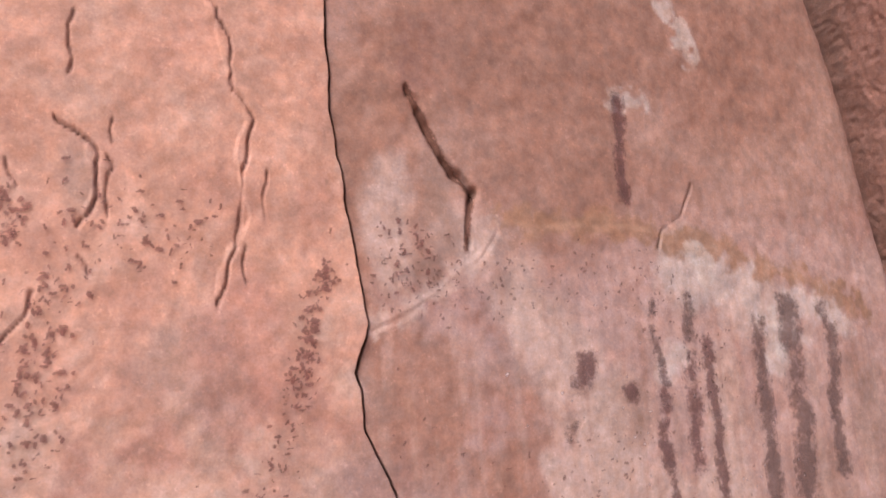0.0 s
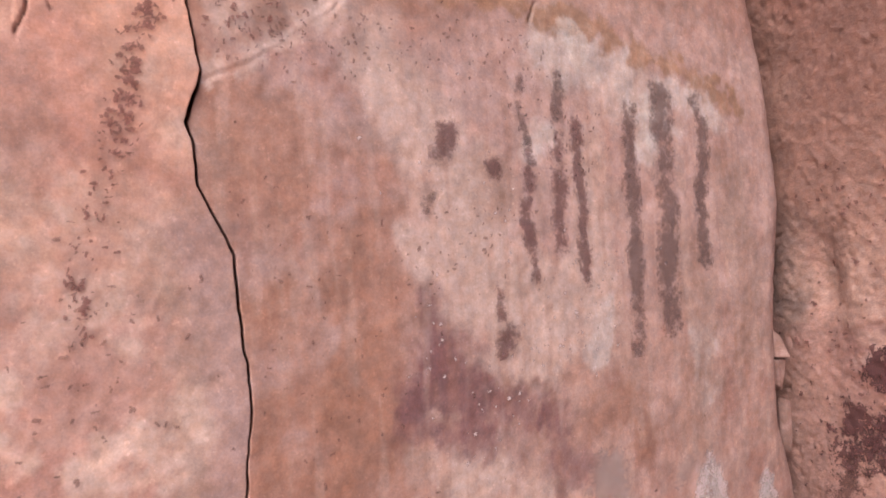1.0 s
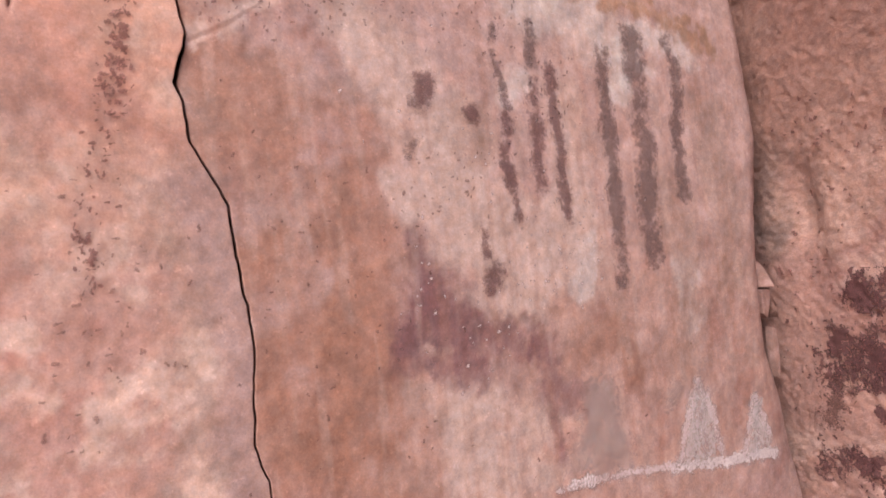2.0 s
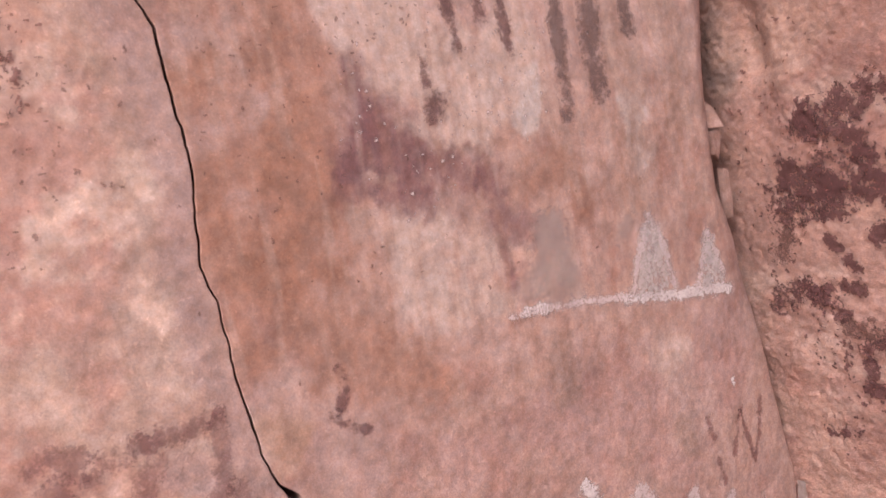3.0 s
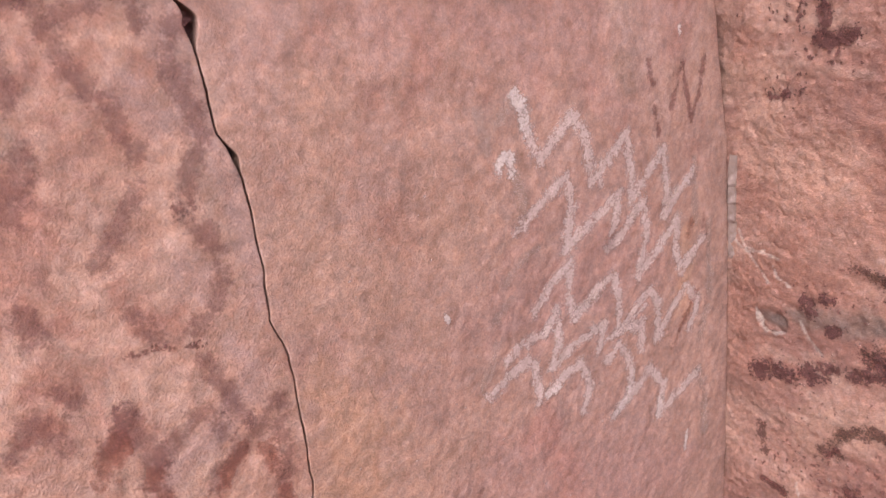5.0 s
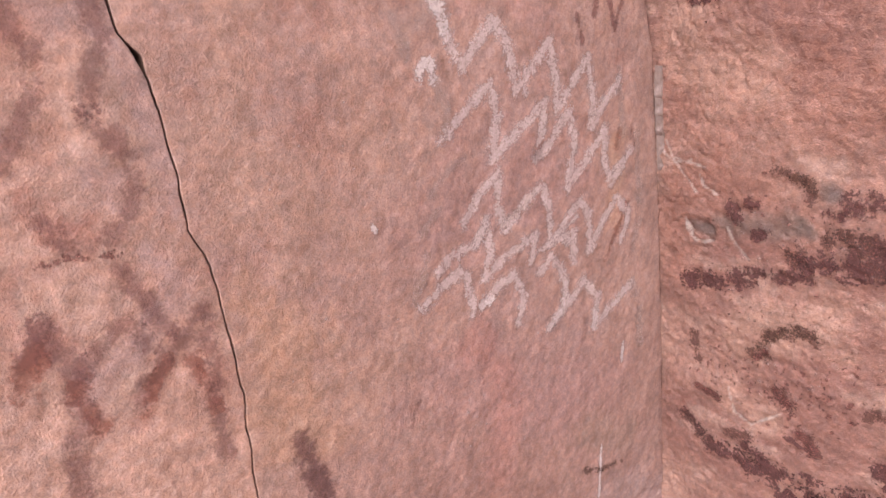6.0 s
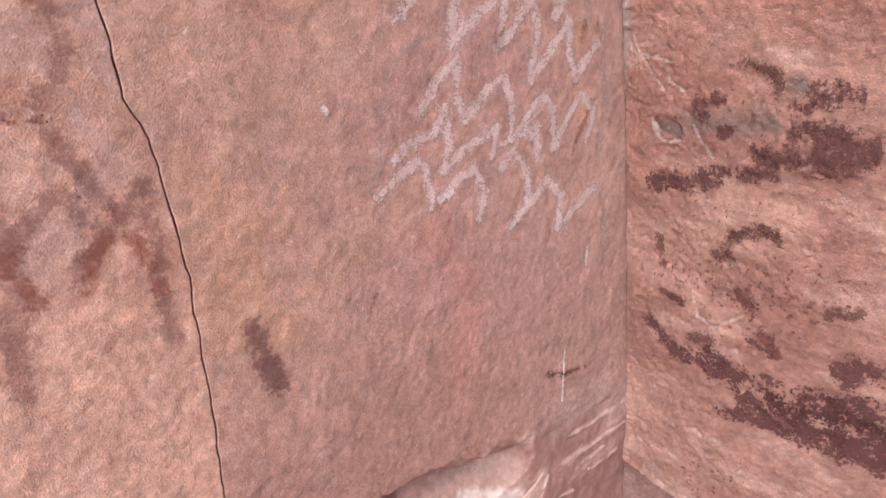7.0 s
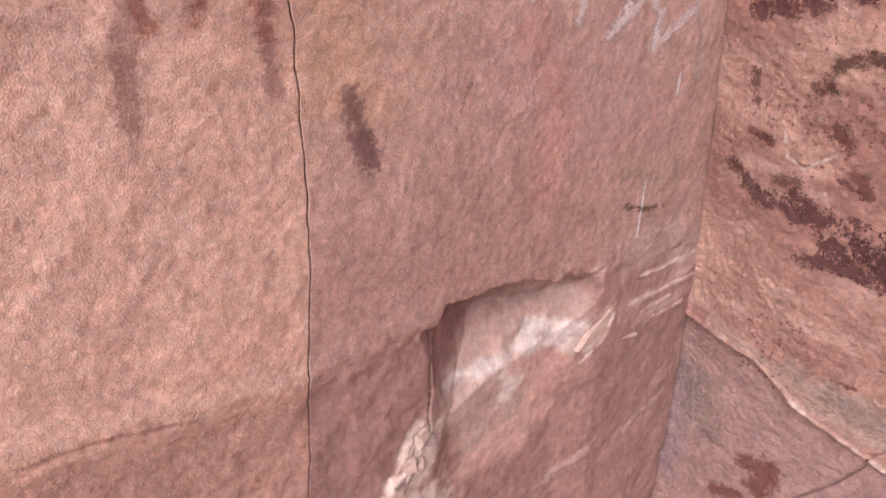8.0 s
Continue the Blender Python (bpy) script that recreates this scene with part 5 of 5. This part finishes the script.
pit_band("pitted_band", "peppering of tiny dark pits below the joint", "face", [(0.228, 2.766), (0.293, 2.744), (0.368, 2.768), (0.448, 2.756), (0.541, 2.783), (0.605, 2.755)], 0.034, 140, 18, (0.0005, 0.0012), PALE_PIT, 0.004)
pit_band("pitted_band", "peppering of tiny dark pits among the stripes", "face", [(0.521, 2.736), (0.575, 2.707), (0.687, 2.656), (0.484, 2.553), (0.43, 2.507)], 0.035, 130, 19, (0.0005, 0.0011), PALE_PIT, 0.004)
pit_band("pitted_band", "tiny rusty flecks on the orange part of the slab", "face", [(0.246, 2.628), (0.305, 2.561), (0.275, 2.464), (0.342, 2.4), (0.247, 2.382)], 0.05, 60, 20, (0.0005, 0.0011), PALE_PIT, 0.004)
pit_band("pale_flecks", "small pale scaling flecks on the rough wall", "side", [(0.822, 1.537), (0.661, 1.333), (0.705, 1.133), (0.541, 1.284), (0.56, 1.579), (0.759, 1.059)], 0.05, 170, 21, (0.0005, 0.0014), FAINT_WHITE, 0.005)
pit_band("pitted_band", "peppering of tiny dark specks on the rough wall", "side", [(0.799, 1.404), (0.678, 1.261), (0.772, 1.131), (0.605, 1.172), (0.556, 1.508), (0.716, 1.506)], 0.045, 220, 22, (0.0005, 0.0015), PIT_DARK, 0.005)
pit_band("pitted_band", "peppering of tiny dark specks beside the maroon crusts", "side", [(0.861, 2.29), (0.871, 2.157), (0.829, 2.001), (0.74, 1.955), (0.772, 1.82)], 0.04, 200, 23, (0.0005, 0.0015), RED_FILM, 0.005)
pit_band("pale_flecks", "small pale flecks scattered over a purple stain", "face", [(0.413, 2.477), (0.456, 2.394), (0.521, 2.363), (0.472, 2.312), (0.532, 2.286)], 0.028, 45, 14, (0.0005, 0.0012), ZIGZAG_WHITE, 0.0015)
pit_band("pale_flecks", "small pale flecks scattered on the striped slab", "face", [(0.47, 2.659), (0.538, 2.55), (0.688, 2.445), (0.568, 2.405), (0.736, 2.541)], 0.05, 110, 15, (0.0005, 0.0012), ZIGZAG_WHITE, 0.0015)
pit_band("pitted_band", "tiny dark flecks scattered over the slab", "face", [(0.317, 2.606), (0.323, 2.427), (0.388, 2.26), (0.287, 2.219), (0.627, 2.223), (0.795, 2.294)], 0.06, 40, 16, (0.0005, 0.0011), PALE_PIT)
pit_band("pale_flecks", "tiny pale flecks on the lower slab", "face", [(0.333, 1.725), (0.524, 1.74), (0.489, 1.468), (0.7, 1.2), (0.802, 1.552)], 0.06, 110, 17, (0.0005, 0.0010), ZIGZAG_WHITE, 0.0015)


# ---- loose flakes and chips at the slab's free edge ----
def flake(name, outline, depth, centre, material, label, category, turn=0.0, seed=0):
    """A broken piece of stone: a rough prism with a worn, tilted front."""
    rng = random.Random(seed)
    bm = bmesh.new()
    front = [bm.verts.new((x, -depth * rng.uniform(0.7, 1.0), z)) for x, z in outline]
    back = [bm.verts.new((x * 1.1, depth, z * 1.05)) for x, z in outline]
    bm.faces.new(front)
    bm.faces.new(back[::-1])
    for i in range(len(outline)):
        j = (i + 1) % len(outline)
        bm.faces.new((front[i], back[i], back[j], front[j]))
    bmesh.ops.recalc_face_normals(bm, faces=bm.faces[:])
    bmesh.ops.bevel(bm, geom=bm.edges[:], offset=0.0012, segments=2, affect="EDGES")
    bmesh.ops.triangulate(bm, faces=[f for f in bm.faces if len(f.verts) > 4])
    me = bpy.data.meshes.new(name)
    bm.to_mesh(me)
    bm.free()
    me.materials.append(material)
    ob = tagged(new(name, me), label, category)
    ob.matrix_world = pose(*centre, 0, 0, turn)
    return ob


EDGE_Y = 0.90
flake("rock_flake", [(-0.016, 0.046), (0.000, 0.030), (0.016, -0.004), (-0.014, -0.002)], 0.010, (1.066, EDGE_Y + 0.025, 2.345), EDGE_STONE,
      "thin pale wedge of sandstone sticking out of the slab's edge", "rock chip", -20, 1)
flake("rock_flake", [(-0.014, 0.026), (0.013, 0.026), (0.013, 0.004), (0.004, -0.022), (-0.010, -0.012)], 0.012, (1.064, EDGE_Y + 0.03, 2.312), EDGE_STONE,
      "blocky shaded sandstone chip under a pale wedge", "rock chip", 12, 2)
flake("rock_flake", [(-0.005, 0.040), (0.006, 0.034), (0.009, -0.020), (0.004, -0.044), (-0.004, -0.010)], 0.008, (1.082, EDGE_Y + 0.03, 2.235), EDGE_STONE,
      "narrow pale sandstone sliver wedged in the corner gap", "rock chip", 10, 3)
for i, (x, z, size) in enumerate(((1.050, 2.740, 0.013), (1.058, 2.690, 0.010), (1.064, 2.652, 0.008), (1.062, 2.610, 0.011))):
    rng = random.Random(30 + i)
    flake("rock_chip", [(-0.6 * size * rng.uniform(0.3, 1.2), size), (0.5 * size * rng.uniform(0.2, 1.4), 0.6 * size * rng.uniform(0.4, 1.3)), (0.9 * size * rng.uniform(0.6, 1.1), -0.5 * size), (-0.2 * size, -1.3 * size * rng.uniform(0.6, 1.2))], 0.009, (x + 0.025, 0.962, z), CORE_STONE,
          "small broken sandstone chip wedged in the corner gap", "rock chip", 15, 10 + i)
for i, (x, z, h) in enumerate(((1.140, 1.690, 0.022), (1.141, 1.652, 0.017), (1.142, 1.618, 0.020), (1.145, 1.580, 0.018), (1.147, 1.548, 0.016))):
    rng = random.Random(40 + i)
    flake("rock_chip", [(-0.002 * rng.uniform(0.2, 1.2), h * rng.uniform(0.9, 1.6)), (0.003 * rng.uniform(0.0, 1.5), h * rng.uniform(0.4, 1.0)), (0.005 * rng.uniform(0.4, 1.2), h * rng.uniform(-0.3, 0.3)), (0.002 * rng.uniform(0.3, 1.3), -h * rng.uniform(0.9, 1.5)), (-0.003, -h * rng.uniform(0.2, 0.9))],
          0.008, (x, 0.893, z), GREY_CHIP, "grey crusted stone chip filling the corner joint", "rock chip", 25 + rng.uniform(-10, 10), 20 + i)


def on_face(x, z, proud):
    u, v = np.array([x]), np.array([z])
    return (x, float(face_y(u, v)[0] - relief(u, v)[0]) - proud, z)


# broken pale pieces round the hollow at the slab's foot
for i, ((x, z), size, material) in enumerate((
        (RUBBLE[0], 0.016, CHIP_STONE), ((RUBBLE[0][0] + 0.012, RUBBLE[0][1] - 0.022), 0.013, GREY_CHIP), (RUBBLE[1], 0.018, CHIP_STONE),
        ((RUBBLE[1][0] + 0.022, RUBBLE[1][1] - 0.012), 0.013, CHIP_STONE), ((RUBBLE[2][0] + 0.012, RUBBLE[2][1] + 0.010), 0.018, GREY_CHIP), (RUBBLE[2], 0.020, CHIP_STONE))):
    rng = random.Random(60 + i)
    flake("rock_chip", [(-size * rng.uniform(0.5, 0.9), size * rng.uniform(0.4, 0.9)), (size * rng.uniform(0.3, 0.8), size * rng.uniform(0.6, 1.0)), (size * rng.uniform(0.6, 1.0), -size * rng.uniform(0.3, 0.8)),
                        (-size * rng.uniform(0.1, 0.5), -size * rng.uniform(0.7, 1.1))], 0.007, on_face(x, z, 0.001), material,
          "pale broken sandstone piece below the split at the slab's foot", "rock chip", rng.uniform(-20, 20), 60 + i)
(ax, az), (bx, bz) = SLIVER[0], SLIVER[-1]
flake("rock_flake", [(0.5 * (ax - bx) + 0.003, 0.5 * (az - bz)), (0.5 * (ax - bx) - 0.006, 0.4 * (az - bz)), (-0.012, 0.0), (-0.5 * (ax - bx) - 0.003, -0.5 * (az - bz)), (0.0, -0.3 * (az - bz)), (0.5 * (ax - bx), -0.05 * (az - bz))],
      0.006, on_face(0.5 * (ax + bx), 0.5 * (az + bz), 0.002), CHIP_STONE, "pale leaf-shaped sandstone flake beside the hollow", "rock chip", 8, 80)
flake("rock_flake", [(-0.024, 0.010), (-0.020, 0.014), (0.026, 0.000), (0.022, -0.006)], 0.004, on_face(*[(0.954, 0.672)][0], 0.001), CHIP_STONE,
      "thin pale splinter of sandstone beside the hollow", "rock chip", 5, 81)
